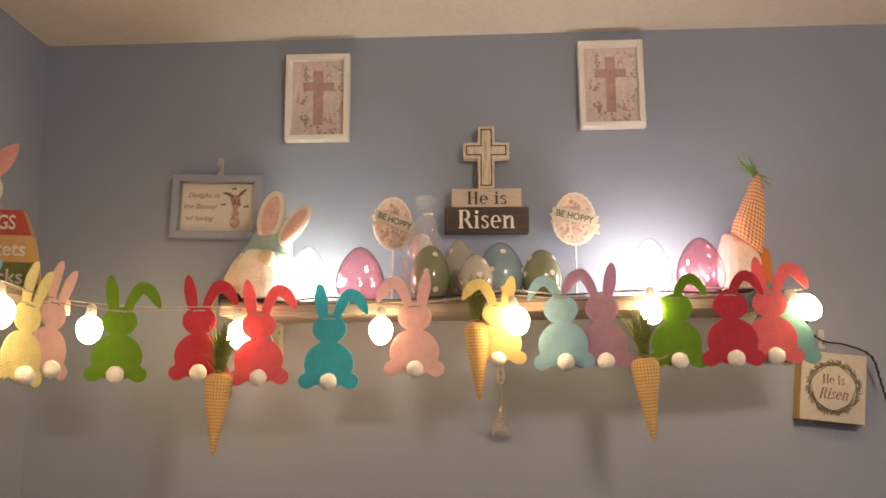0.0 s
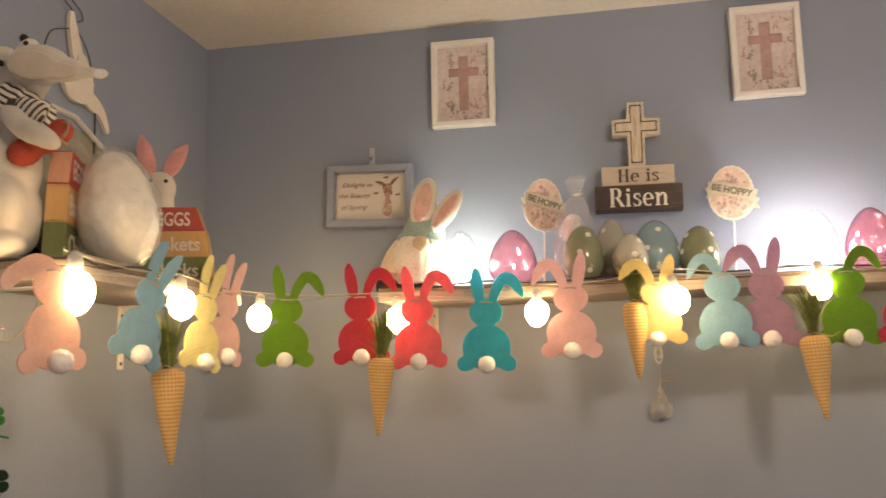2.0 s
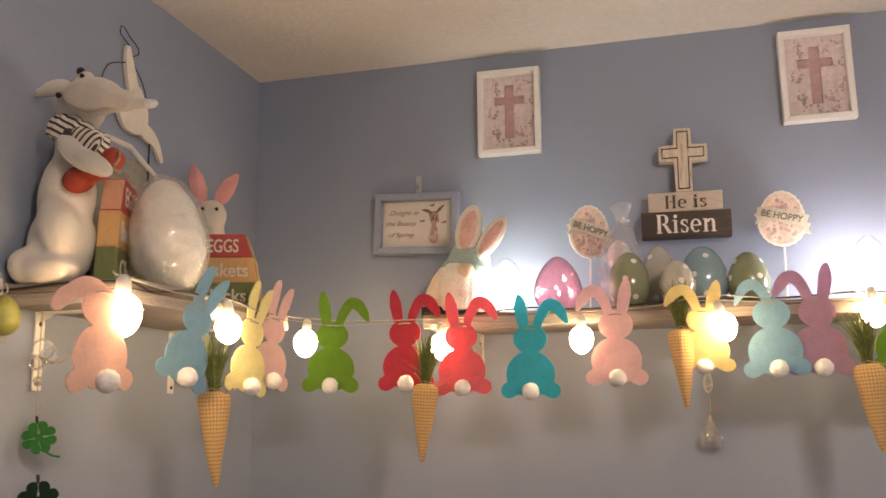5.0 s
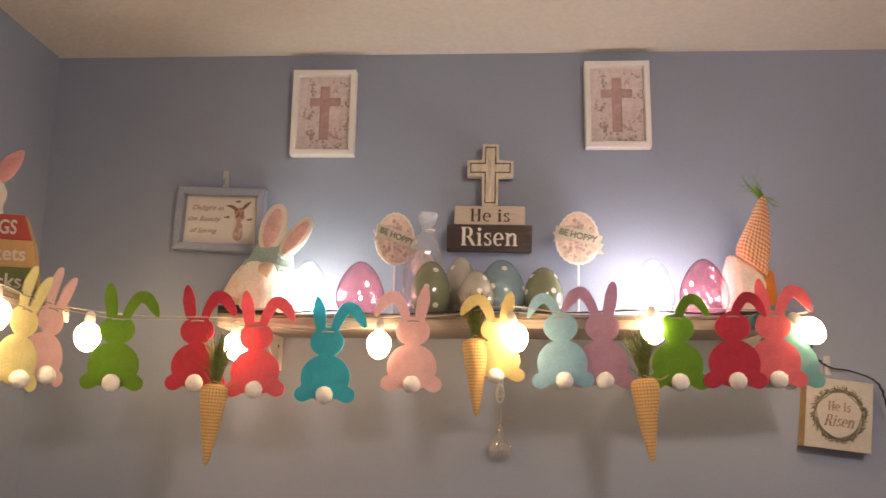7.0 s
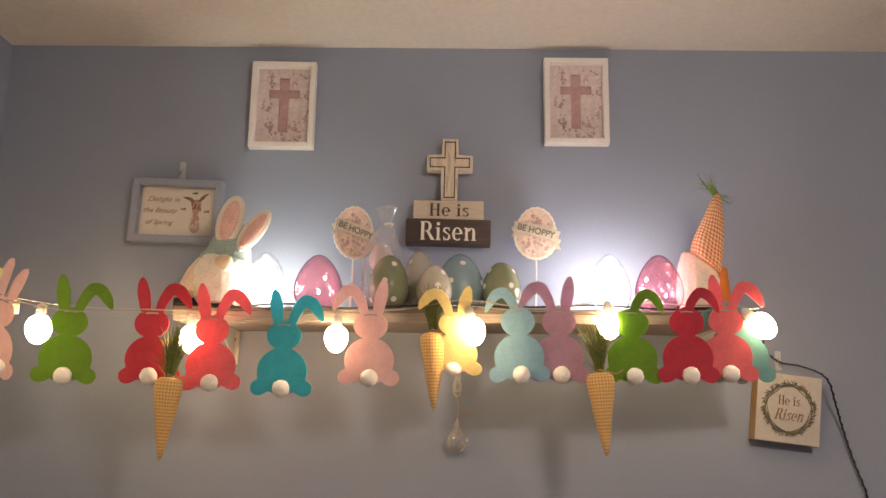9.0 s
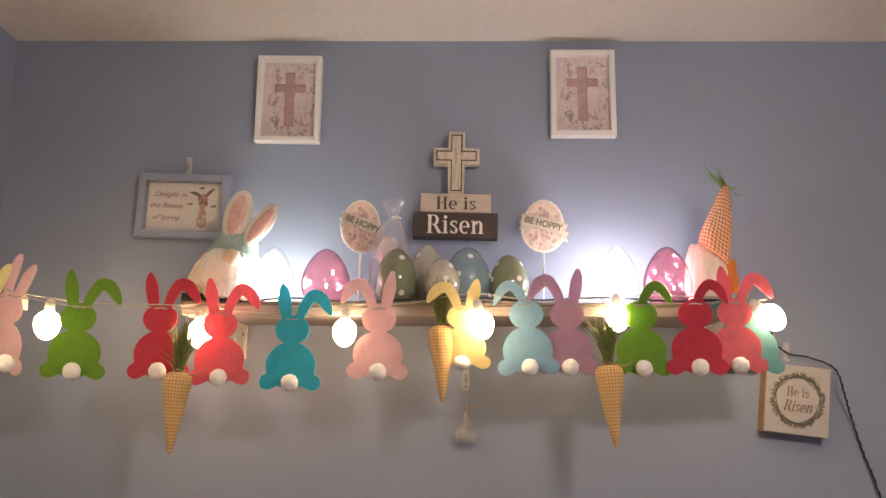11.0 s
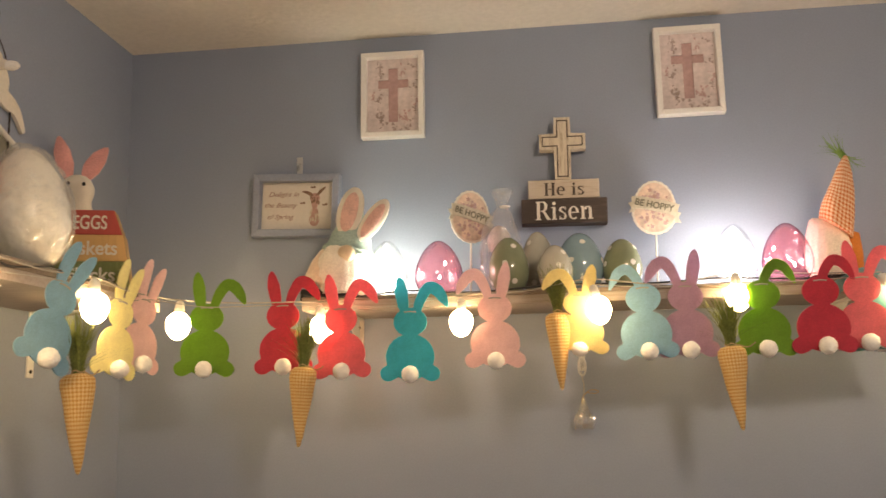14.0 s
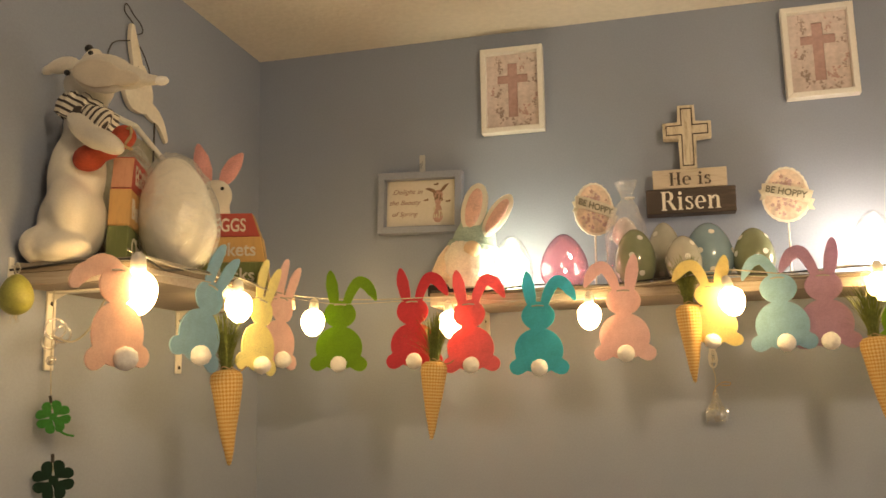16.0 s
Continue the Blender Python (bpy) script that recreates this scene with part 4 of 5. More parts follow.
def bunny(m, colour, fold, label, pair="mixed"):
    """Flat felt cut-out; the origin is the middle of its lower edge, and it faces -y."""
    t = thing("felt_rabbit", m, label, "garland ornament", "felt rabbits on the garland")
    k = fold
    body = [(0.0, 0.048, 0.0485, 0.045), (0.0, 0.117, 0.0335, 0.0285), (-0.0430, 0.0155, 0.0165, 0.0155), (0.0430, 0.0155, 0.0165, 0.0155)]
    upper, lower = lobes(body, (0.0, 0.088), 120), lobes(body, (0.0, 0.030), 120)
    cut = next(i for i, p in enumerate(upper) if p[1] < 0.052)
    back = next(i for i in range(cut, 120) if upper[i][1] >= 0.052)
    first = next(i for i in range(50, 120) if lower[i][0] < 0 and lower[i][1] < 0.052)
    under = [p for p in lower[first:] + lower[:first] if p[1] < 0.052]
    part("body", plate(upper[:cut] + under + upper[back:], 0.003, -0.0015), FELT[colour], t)
    up = ([(-0.012, 0.136), (-0.015, 0.155), (-0.019, 0.178), (-0.022, 0.198), (-0.023, 0.209)], [0.016, 0.023, 0.0255, 0.017, 0.003])
    down = ([(0.012, 0.134), (0.020, 0.160), (0.036, 0.184), (0.053, 0.180), (0.066, 0.163), (0.075, 0.146)], [0.015, 0.020, 0.0235, 0.0245, 0.019, 0.004])
    if pair == "upright":
        up, down = ([(-0.010, 0.136), (-0.010, 0.158), (-0.006, 0.184), (0.002, 0.210), (0.006, 0.220)], up[1]), ([(0.014, 0.134), (0.022, 0.156), (0.031, 0.180), (0.042, 0.202), (0.048, 0.212)], up[1])
    if pair == "flopped":
        up, down = ([(-0.008, 0.134), (0.006, 0.143), (0.028, 0.146), (0.052, 0.140), (0.076, 0.126)], up[1]), ([(0.014, 0.132), (0.028, 0.139), (0.048, 0.137), (0.066, 0.128), (0.078, 0.116), (0.082, 0.110)], down[1])
    if pair == "lapped":
        up, down = ([(0.002, 0.134), (0.009, 0.156), (0.024, 0.173), (0.040, 0.169), (0.052, 0.153)], [0.012, 0.016, 0.018, 0.015, 0.003]), ([(0.004, 0.134), (0.011, 0.157), (0.026, 0.175), (0.042, 0.171), (0.054, 0.155), (0.063, 0.137)], [0.014, 0.018, 0.020, 0.020, 0.016, 0.003])
    for kind, (pts, ws), thick, y in (("ear", up, 0.0028, -0.0011), ("folded_ear" if pair == "mixed" else "ear", down, 0.0026, -0.0009)):
        line, wid = smooth_line([(k * x, z) for x, z in pts], ws)
        part(kind, plate(ribbon_outline(line, wid), thick, y), FELT[colour], t)
    pom = ball(0.0165, (0.002, -0.012, 0.014), seg=26)
    for v in pom.verts:
        v.co += (v.co - Vector((0.002, -0.012, 0.014))) * 0.09 * noise.noise(v.co * 260 + Vector((m.translation.x * 50, 0, 0)))
    part("tail", pom, M["pom"], t, "white fluffy pompom tail", smooth=True)
    part("cord_loop", tube([(-0.012, -0.0022, 0.1365), (0.0, -0.0035, 0.1375), (0.012, -0.0022, 0.1365)], 0.0014, 6, 4), M["cord"], t, "white cord threaded through the felt")
    return t


BUNNIES = [
    (-0.704, -0.934, 1.626, 80, -3, "peach", -1, "peach felt rabbit with a white pompom tail, glowing beside a bulb"),
    (-0.722, -0.704, 1.640, 77, 19, "sky", 1, "light blue felt rabbit hanging from the garland"),
    (-0.716, -0.484, 1.628, 78, 8, "lemon", 1, "pale yellow felt rabbit hanging from the garland"),
    (-0.711, -0.402, 1.640, 76, 8, "blush", 1, "pale pink felt rabbit hanging from the garland"),
    (-0.626, -0.287, 1.631, 10, 2, "green", 1, "bright green felt rabbit with a white pompom tail"),
    (-0.474, -0.248, 1.634, 3, -1, "red", 1, "deep red felt rabbit half behind a cloth carrot"),
    (-0.352, -0.258, 1.622, 0, -1, "coral", 1, "coral red felt rabbit in front of a glowing bulb"),
    (-0.216, -0.252, 1.613, 0, 1, "teal", 1, "teal felt rabbit with a white pompom tail"),
    (-0.047, -0.252, 1.635, 0, 1, "pink", -1, "soft pink felt rabbit with a white pompom tail"),
    (0.116, -0.258, 1.660, -6, 5, "yellow", -1, "yellow felt rabbit half behind a cloth carrot by a bulb"),
    (0.247, -0.250, 1.645, 0, -2, "sky", -1, "light blue felt rabbit with a white pompom tail"),
    (0.324, -0.243, 1.646, 4, 0, "lilac", -1, "dusty lilac felt rabbit with a white pompom tail"),
    (0.465, -0.250, 1.644, 0, 0, "green", 1, "bright green felt rabbit with a white pompom tail"),
    (0.571, -0.256, 1.647, 0, 0, "red", 1, "deep red felt rabbit overlapping its neighbour"),
    (0.650, -0.246, 1.651, 0, 0, "coral", 1, "coral red felt rabbit overlapping its neighbours"),
    (0.684, -0.236, 1.650, 172, 0, "aqua", 1, "blue-green felt rabbit mostly hidden behind a coral one"),
]
for x, y, z, yaw, lean, colour, fold, label in BUNNIES:
    size = Matrix.Diagonal((0.95, 1, 0.84, 1)) if colour == "yellow" else Matrix.Identity(4)     # the yellow one is cut smaller
    bunny(pose(x, y, z, 22 if colour == "yellow" else 0, lean, yaw) @ size, colour, fold, label, "flopped" if colour == "peach" or yaw > 100 else "lapped" if x in (0.247, 0.465, 0.571) else "upright" if yaw > 40 else "mixed")


# ---- cloth carrots ----
def carrot(m, label, seed):
    c = thing("cloth_carrot", m, label, "garland ornament", "cloth carrots on the garland")
    b = lathe([(0.0, -0.153), (0.0035, -0.150), (0.008, -0.130), (0.0135, -0.100), (0.019, -0.067), (0.0245, -0.034), (0.0275, -0.012), (0.0265, 0.0), (0.019, 0.007), (0.009, 0.009), (0.0, 0.009)], 40)
    for v in b.verts:
        v.co.x += 0.002 * noise.noise(Vector((seed, 0, v.co.z * 18)))
        v.co += Vector((v.co.x, v.co.y, 0)) * 0.05 * noise.noise(v.co * 40 + Vector((seed, 0, 0)))
    part("root", b, M["carrot"], c, "yellow gingham burlap root", smooth=True)
    part("leaf_tuft", tuft(190, 0.118, 0.40, 0.0021, seed), M["raffia"], c, "green raffia leaves")
    part("stray_strand", tuft(22, 0.085, 1.3, 0.0012, seed + 1), M["raffia"], c, "loose green strands")
    part("twine", tube([(0.010 * cos(a), 0.010 * sin(a), 0.012 + 0.002 * sin(3 * a)) for a in [2 * pi * k / 14 for k in range(15)]] + [(0.03, -0.012, 0.004), (0.045, -0.015, 0.012)], 0.0013, 6, 3), M["twine"], c)
    part("hanger", tube([(0, 0, 0.01), (0.002, 0.003, 0.06), (-0.002, 0.01, 0.135)], 0.0009, 6, 3), M["cord"], c)
    return c


carrot(pose(-0.706, -0.616, 1.622, 1, -2, 0), "yellow gingham cloth carrot with green raffia leaves", 11)
carrot(pose(-0.424, -0.278, 1.637, 0, 4, 0) @ Matrix.Scale(0.96, 4), "yellow gingham cloth carrot before a red rabbit", 23)
carrot(pose(0.078, -0.264, 1.730, 0, -1, 0) @ Matrix.Scale(0.92, 4), "yellow gingham cloth carrot hanging high beside a yellow rabbit", 37)
carrot(pose(0.399, -0.262, 1.656, 0, -4, 0) @ Matrix.Scale(0.97, 4), "yellow gingham cloth carrot with green raffia leaves", 51)


# ---- string of bulbs ----
def bulb(m, label="round warm white bulb glowing on a cord"):
    b = thing("string_bulb", m, label, "bulb", "bulbs on the light string")
    part("glass", lathe([(0.0, -0.0335)] + [(0.0272 * sin(pi * k / 20) * (1 - 0.10 * cos(pi * k / 20)) , -0.0015 - 0.032 * cos(pi * k / 20)) for k in range(1, 20)] + [(0.0, 0.0305)], 28), M["bulb"], b, "glowing warm glass", smooth=True)
    part("socket", lathe([(0.0, 0.0285), (0.0105, 0.0285), (0.0115, 0.034), (0.010, 0.050), (0.004, 0.056), (0.0, 0.056)], 20), M["socket"], b, smooth=True, angle=40)
    return b


BULBS = [(-0.706, -0.890, 1.738, 0, 0, 1.03), (-0.706, -0.574, 1.744, 5, 0, 0.88), (-0.688, -0.272, 1.736, 0, 4, 0.90), (-0.400, -0.235, 1.723, 0, -3, 0.88), (-0.113, -0.242, 1.727, 0, 2, 0.86),
         (0.154, -0.314, 1.737, 0, -12, 0.85), (0.424, -0.235, 1.760, 0, -4, 0.86), (0.722, -0.242, 1.760, 0, -50, 0.90)]
for x, y, z, tx, ty, size in BULBS:
    bulb(pose(x, y, z, tx, ty, 0) @ Matrix.Scale(size, 4))

wire = [(-0.716, -0.90, 1.800), (-0.712, -0.890, 1.795), (-0.714, -0.72, 1.788), (-0.710, -0.574, 1.796), (-0.708, -0.44, 1.786), (-0.690, -0.272, 1.788), (-0.56, -0.275, 1.777), (-0.403, -0.236, 1.778),
        (-0.26, -0.243, 1.763), (-0.112, -0.243, 1.781), (0.02, -0.238, 1.786), (0.138, -0.312, 1.795), (0.28, -0.236, 1.790), (0.420, -0.235, 1.806), (0.56, -0.237, 1.801), (0.69, -0.238, 1.798)]
st = thing("light_string", pose(0, 0, 0), "white cord of the light string looped along both shelves", "light string")
part("cord", tube(wire, 0.0013, 6, 8), M["cord"], st, smooth=True)
garland = [(-0.72, -0.93, 1.765), (-0.712, -0.67, 1.777), (-0.712, -0.468, 1.768), (-0.70, -0.37, 1.778), (-0.615, -0.302, 1.768), (-0.474, -0.245, 1.773), (-0.36, -0.254, 1.762), (-0.216, -0.249, 1.752), (-0.047, -0.249, 1.778),
           (0.116, -0.237, 1.794), (0.247, -0.247, 1.784), (0.33, -0.240, 1.785), (0.472, -0.247, 1.784), (0.571, -0.253, 1.786), (0.65, -0.243, 1.790), (0.72, -0.232, 1.796)]
ga = thing("garland_cord", pose(0, 0, 0), "thin white cord carrying the felt rabbits", "garland")
part("cord", tube(garland, 0.0009, 6, 8), M["cord"], ga, smooth=True)
bc = thing("power_cable", pose(0, 0, 0), "twisted black cable running along the shelf and down the wall", "cable")
cable = [(-0.44, -0.226, 1.794), (-0.34, -0.227, 1.787), (-0.22, -0.226, 1.796), (-0.10, -0.228, 1.788), (0.02, -0.227, 1.794), (0.12, -0.228, 1.797), (0.26, -0.226, 1.794), (0.40, -0.227, 1.799), (0.55, -0.226, 1.793), (0.70, -0.222, 1.797), (0.745, -0.16, 1.765), (0.79, -0.06, 1.728), (0.836, -0.014, 1.705), (0.88, -0.020, 1.696), (0.922, -0.045, 1.670), (0.945, -0.03, 1.615), (0.965, -0.012, 1.56),
         (0.985, -0.010, 1.49), (1.008, -0.010, 1.42), (1.03, -0.010, 1.30), (1.05, -0.010, 1.1), (1.06, -0.010, 0.7), (1.06, -0.010, 0.3)]
part("strand", tube(cable, 0.0017, 6, 10), M["black"], bc, smooth=True)
tw, _ = smooth_line([(p[0], p[2]) for p in cable], [1] * len(cable), 24)
ty, _ = smooth_line([(p[1], p[2]) for p in cable], [1] * len(cable), 24)
part("strand", tube([(a.x + 0.0022 * sin(i * 0.9), b_.x + 0.0022 * cos(i * 0.9) - 0.001, a.y) for i, (a, b_) in enumerate(zip(tw, ty))], 0.0015, 5, 1), M["black"], bc, smooth=True)
bw = thing("black_wire", pose(0, 0, 0), "thin black wire lying along the edge of the short shelf", "cable")
part("strand", tube([(-0.94, -0.872, 1.785), (-0.90, -0.861, 1.789), (-0.83, -0.861, 1.793), (-0.76, -0.861, 1.792), (-0.718, -0.852, 1.790), (-0.716, -0.80, 1.782), (-0.714, -0.70, 1.794), (-0.714, -0.60, 1.788), (-0.714, -0.52, 1.797), (-0.716, -0.45, 1.790), (-0.714, -0.36, 1.797)], 0.0019, 6, 8), M["black"], bw, smooth=True)

# ---- crystal ornament under the shelf ----
cr = thing("crystal_ornament", pose(0.127, -0.022, 1.536) @ Matrix.Scale(0.9, 4), "faceted clear ornament on a twine loop hung from a hook", "ornament")
g = lathe([(0.0, -0.036), (0.014, -0.032), (0.024, -0.018), (0.024, -0.004), (0.015, 0.012), (0.007, 0.030), (0.003, 0.044), (0.0, 0.045)], 10)
part("gem", g, M["crystal"], cr, "faceted clear acrylic drop")
for k in range(7):
    a = 2 * pi * k / 7
    part("prism", shifted(lathe([(0.0, -0.020), (0.006, -0.012), (0.0075, 0.0), (0.005, 0.012), (0.0, 0.016)], 6), pose(0.021 * cos(a), 0.013 * sin(a), -0.016 + 0.006 * (k % 3), 12 * sin(a), 14 * cos(a), 40 * k)), M["crystal"], cr)
part("tag", tube([(0.009 * cos(q), -0.002, 0.116 + 0.021 * sin(q)) for q in [2 * pi * k / 24 for k in range(25)]], 0.0022, 6, 1), M["tape"], cr, "clear oval loop", smooth=True)
part("twine", tube([(0, 0, 0.04), (0.003, 0.002, 0.07), (-0.002, 0.0, 0.10), (0.001, 0.004, 0.118)], 0.0012, 6, 4), M["cord"], cr)
part("bow", tube([(-0.006, -0.002, 0.030), (0.002, -0.003, 0.048), (0.018, -0.004, 0.060), (0.036, -0.004, 0.058), (0.030, -0.003, 0.052), (0.012, -0.002, 0.054)], 0.0011, 6, 4), M["twine"], cr)

# ---- short shelf: large plush rabbit ----
rab = blob([((0.056, 0.050, 0.068), (-0.886, -0.800, 1.868), (0, 0, 0)), ((0.046, 0.044, 0.082), (-0.882, -0.800, 1.945), (0, 4, 0)), ((0.034, 0.034, 0.062), (-0.870, -0.800, 2.035), (0, 6, 0)),
            ((0.034, 0.034, 0.050), (-0.866, -0.834, 1.886), (0, -20, 0)), ((0.052, 0.034, 0.025), (-0.872, -0.845, 1.818), (0, 2, 0)), ((0.030, 0.040, 0.032), (-0.912, -0.838, 1.826), (0, 0, 0)),
            ((0.042, 0.038, 0.036), (-0.862, -0.805, 2.092), (0, 20, 0)), ((0.020, 0.020, 0.030), (-0.846, -0.82, 2.122), (0, 12, 0))], 0.006, 4)
ear = blob([((0.058, 0.014, 0.033), (-0.806, -0.848, 2.094), (0, 13, 0)), ((0.046, 0.011, 0.021), (-0.768, -0.848, 2.084), (0, 13, 0)), ((0.030, 0.008, 0.010), (-0.728, -0.848, 2.075), (0, 8, 0))], 0.004, 3)
ear_tip = blob([((0.014, 0.007, 0.008), (-0.703, -0.848, 2.071), (0, 4, 0))], 0.003, 2)
ear2 = blob([((0.030, 0.013, 0.014), (-0.893, -0.83, 2.124), (0, -6, 0)), ((0.018, 0.009, 0.008), (-0.916, -0.832, 2.120), (0, -16, 0))], 0.004, 2)
lining = blob([((0.046, 0.006, 0.024), (-0.810, -0.8605, 2.090), (0, 13, 0)), ((0.036, 0.005, 0.014), (-0.768, -0.8575, 2.080), (0, 13, 0))], 0.003, 2)
arm = blob([((0.020, 0.020, 0.048), (-0.826, -0.852, 2.000), (0, -50, 0)), ((0.017, 0.017, 0.040), (-0.790, -0.862, 1.979), (0, -60, 0))], 0.004, 4)
red = blob([((0.028, 0.022, 0.022), (-0.834, -0.836, 1.962), (0, -10, 0)), ((0.026, 0.020, 0.020), (-0.800, -0.838, 1.976), (0, -20, 0)), ((0.020, 0.018, 0.020), (-0.772, -0.838, 1.990), (0, -20, 0))], 0.005, 3)
R = [(rab, M["plush"], "body", ""), (ear, M["plush"], "ear", "floppy ivory ear"), (ear_tip, M["pom"], "ear_tip", "white ear tip"), (lining, M["ear_cloth"], "ear_lining", "flat beige ear lining"), (ear2, M["plush"], "ear", "short ivory ear"), (arm, M["plush"], "arm", ""), (red, M["redcloth"], "carrot", "red cloth carrot")]
R.append((tube([(-0.765, -0.845, 1.998), (-0.752, -0.852, 2.000), (-0.748, -0.856, 1.985), (-0.756, -0.858, 1.970), (-0.744, -0.858, 1.962)], 0.0024, 6, 4), M["twine"], "string", "brown string"))
scarf = lathe([(0.030, -0.024), (0.044, -0.022), (0.047, -0.012), (0.049, -0.002), (0.047, 0.012), (0.040, 0.026), (0.030, 0.026)], 56)
for v in scarf.verts:
    a = atan2(v.co.y, v.co.x)
    v.co *= 1 + 0.05 * sin(11 * a + 60 * v.co.z) + 0.03 * sin(23 * a)
R.append((shifted(scarf, pose(-0.866, -0.80, 2.044, 0, 32, 20)), M["scarf"], "scarf", "brown and cream striped scarf"))
R.append((shifted(lathe([(0.003, 0.0), (0.012, 0.008), (0.020, 0.03), (0.021, 0.045), (0.006, 0.048)], 20, 0.5), pose(-0.842, -0.850, 2.040, 0, 128, 0) @ Matrix.Scale(1.15, 4)), M["scarf"], "scarf_end", "striped scarf end"))
R.append((ball(0.010, (-0.846, -0.850, 2.034), seg=14), M["scarf"], "scarf_knot", "striped knot"))
for p, r in (((-0.874, -0.846, 2.104), 0.0048), ((-0.838, -0.838, 2.136), 0.004), ((-0.850, -0.826, 2.149), 0.007)):
    R.append((ball(r, p, seg=12), M["black"], "nose" if r > 0.006 else "eye", "black bead"))
figure("plush_rabbit", R, pose(0, 0, 0), "ivory plush rabbit in a striped scarf hugging a red carrot", "plush toy")

# ---- small rabbit with pink ears ----
S = [(blob([((0.045, 0.04, 0.07), (0, 0, 0.07), (0, 0, 0)), ((0.030, 0.028, 0.031), (-0.004, -0.005, 0.190), (0, 0, 0)), ((0.026, 0.026, 0.06), (0, 0, 0.13), (0, 0, 0))], 0.006, 4), M["plush"], "body", "")]
for line in ([(-0.020, 0.212), (-0.027, 0.238), (-0.034, 0.264), (-0.040, 0.290)], [(0.006, 0.212), (0.017, 0.232), (0.030, 0.254), (0.044, 0.274)]):
    S.append((plate(ribbon_outline(*smooth_line(line, [0.013, 0.030, 0.028, 0.004])), 0.007, -0.006, 0.002), M["pinkfur"], "ear", "upright pointed pink ear"))
for x in (-0.018, 0.008):
    S.append((ball(0.0036, (x, -0.033, 0.197), seg=10), M["black"], "eye", "black bead"))
figure("pink_eared_rabbit", S, pose(-0.872, -0.345, TOP + 0.004, 0, 0, 25) @ Matrix.Scale(1.12, 4), "small ivory plush rabbit with upright pink ears behind a sign", "plush toy")


# ---- stacked word signs ----
def word_sign(m, label, words, thick=0.021, painted=False):
    """Three tapering painted blocks, one on the other."""
    s = thing("block_sign", m, label, "sign", "stacked word signs on the short shelf")
    levels = [(0.0, 0.060, 0.086, 0.079, "olive_block"), (0.0605, 0.118, 0.078, 0.069, "amber_block"), (0.1185, 0.172, 0.066, 0.048, "red_block")]
    made = []
    for z0, z1, w0, w1, mat in levels:
        made.append(part("block", plate([(-w0, z0), (w0, z0), (w1, z1), (-w1, z1)], 2 * thick, -thick, 0.0012), M[mat], s))
        part("edge", plate([(w0 + 0.0004, z0 + 0.002), (w0 + 0.0022, z0 + 0.002), (w1 + 0.0022, z1 - 0.002), (w1 + 0.0004, z1 - 0.002)], 2 * thick - 0.002, 0.001 - thick), M[{"red_block": "pink_block"}.get(mat, mat) if painted else "side_wood"], s, "" if painted else "raw wood edge")
        part("edge", plate([(-w0 - 0.0022, z0 + 0.002), (-w0 - 0.0004, z0 + 0.002), (-w1 - 0.0004, z1 - 0.002), (-w1 - 0.0022, z1 - 0.002)], 2 * thick - 0.002, 0.001 - thick), M[{"red_block": "pink_block"}.get(mat, mat) if painted else "side_wood"], s, "" if painted else "raw wood edge")
    for (txt, w, z), block in zip(words, made[::-1]):
        lettering("lettering", txt, w, 0.031, M["cream_ink"], block, pose(0, -thick - 0.0004, z), 0, "cream words", 0.015)


word_sign(pose(-0.803, -0.418, TOP + 0.005, 0, 0, 18) @ Matrix.Scale(0.88, 4), "tapering stack of red, amber and olive word blocks", [("EGGS", 0.070, 0.145), ("Baskets", 0.115, 0.089), ("Chicks", 0.11, 0.031)])
word_sign(pose(-0.839, -0.716, TOP + 0.005, 0, 0, 111.5) @ Matrix.Diagonal((1, 1, 1.085, 1)), "stack of red, amber and olive blocks beside a large egg", [("EGGS", 0.086, 0.145), ("Baskets", 0.125, 0.089), ("Chicks", 0.12, 0.031)], 0.017, True)

# ---- large crackled egg ----
e = thing("large_egg", pose(-0.752, -0.690, TOP + 0.004, 0, -7, 0), "large ivory crackle egg in glossy clear wrap", "egg")
b = lathe([(r * 1.0, z) for r, z in egg_profile(0.063, 0.202, 40)], 64)
for v in b.verts:
    d = Vector((v.co.x, v.co.y, 0))
    v.co += d * 0.045 * noise.noise(v.co * 38) + d * 0.02 * noise.noise(v.co * 110)
part("shell", b, M["pearl"], e, smooth=True)
w = lathe([(r * 1.03 + 0.001, z) for r, z in egg_profile(0.0635, 0.205, 90)], 130)
for v in w.verts:
    d = Vector((v.co.x, v.co.y, 0.2 * (v.co.z - 0.1))).normalized()
    v.co += d * (0.0022 + 0.0045 * abs(noise.noise(v.co * 42 + Vector((3, 1, 2)))) + 0.0034 * abs(noise.noise(v.co * 105)))
part("wrapper", w, M["wrap"], e, "clear crinkled wrap")
tie = lathe([(0.0, 0.0), (0.007, 0.0), (0.016, 0.02), (0.024, 0.045), (0.0, 0.035)], 24)
for v in tie.verts:
    a = atan2(v.co.y, v.co.x)
    v.co.x, v.co.y = v.co.x * (1 + 0.25 * sin(5 * a)), v.co.y * (1 + 0.25 * sin(5 * a))
part("tuft", shifted(tie, pose(-0.036, -0.02, 0.190, 10, -48, 0) @ Matrix.Scale(0.8, 4)), M["cello"], e)

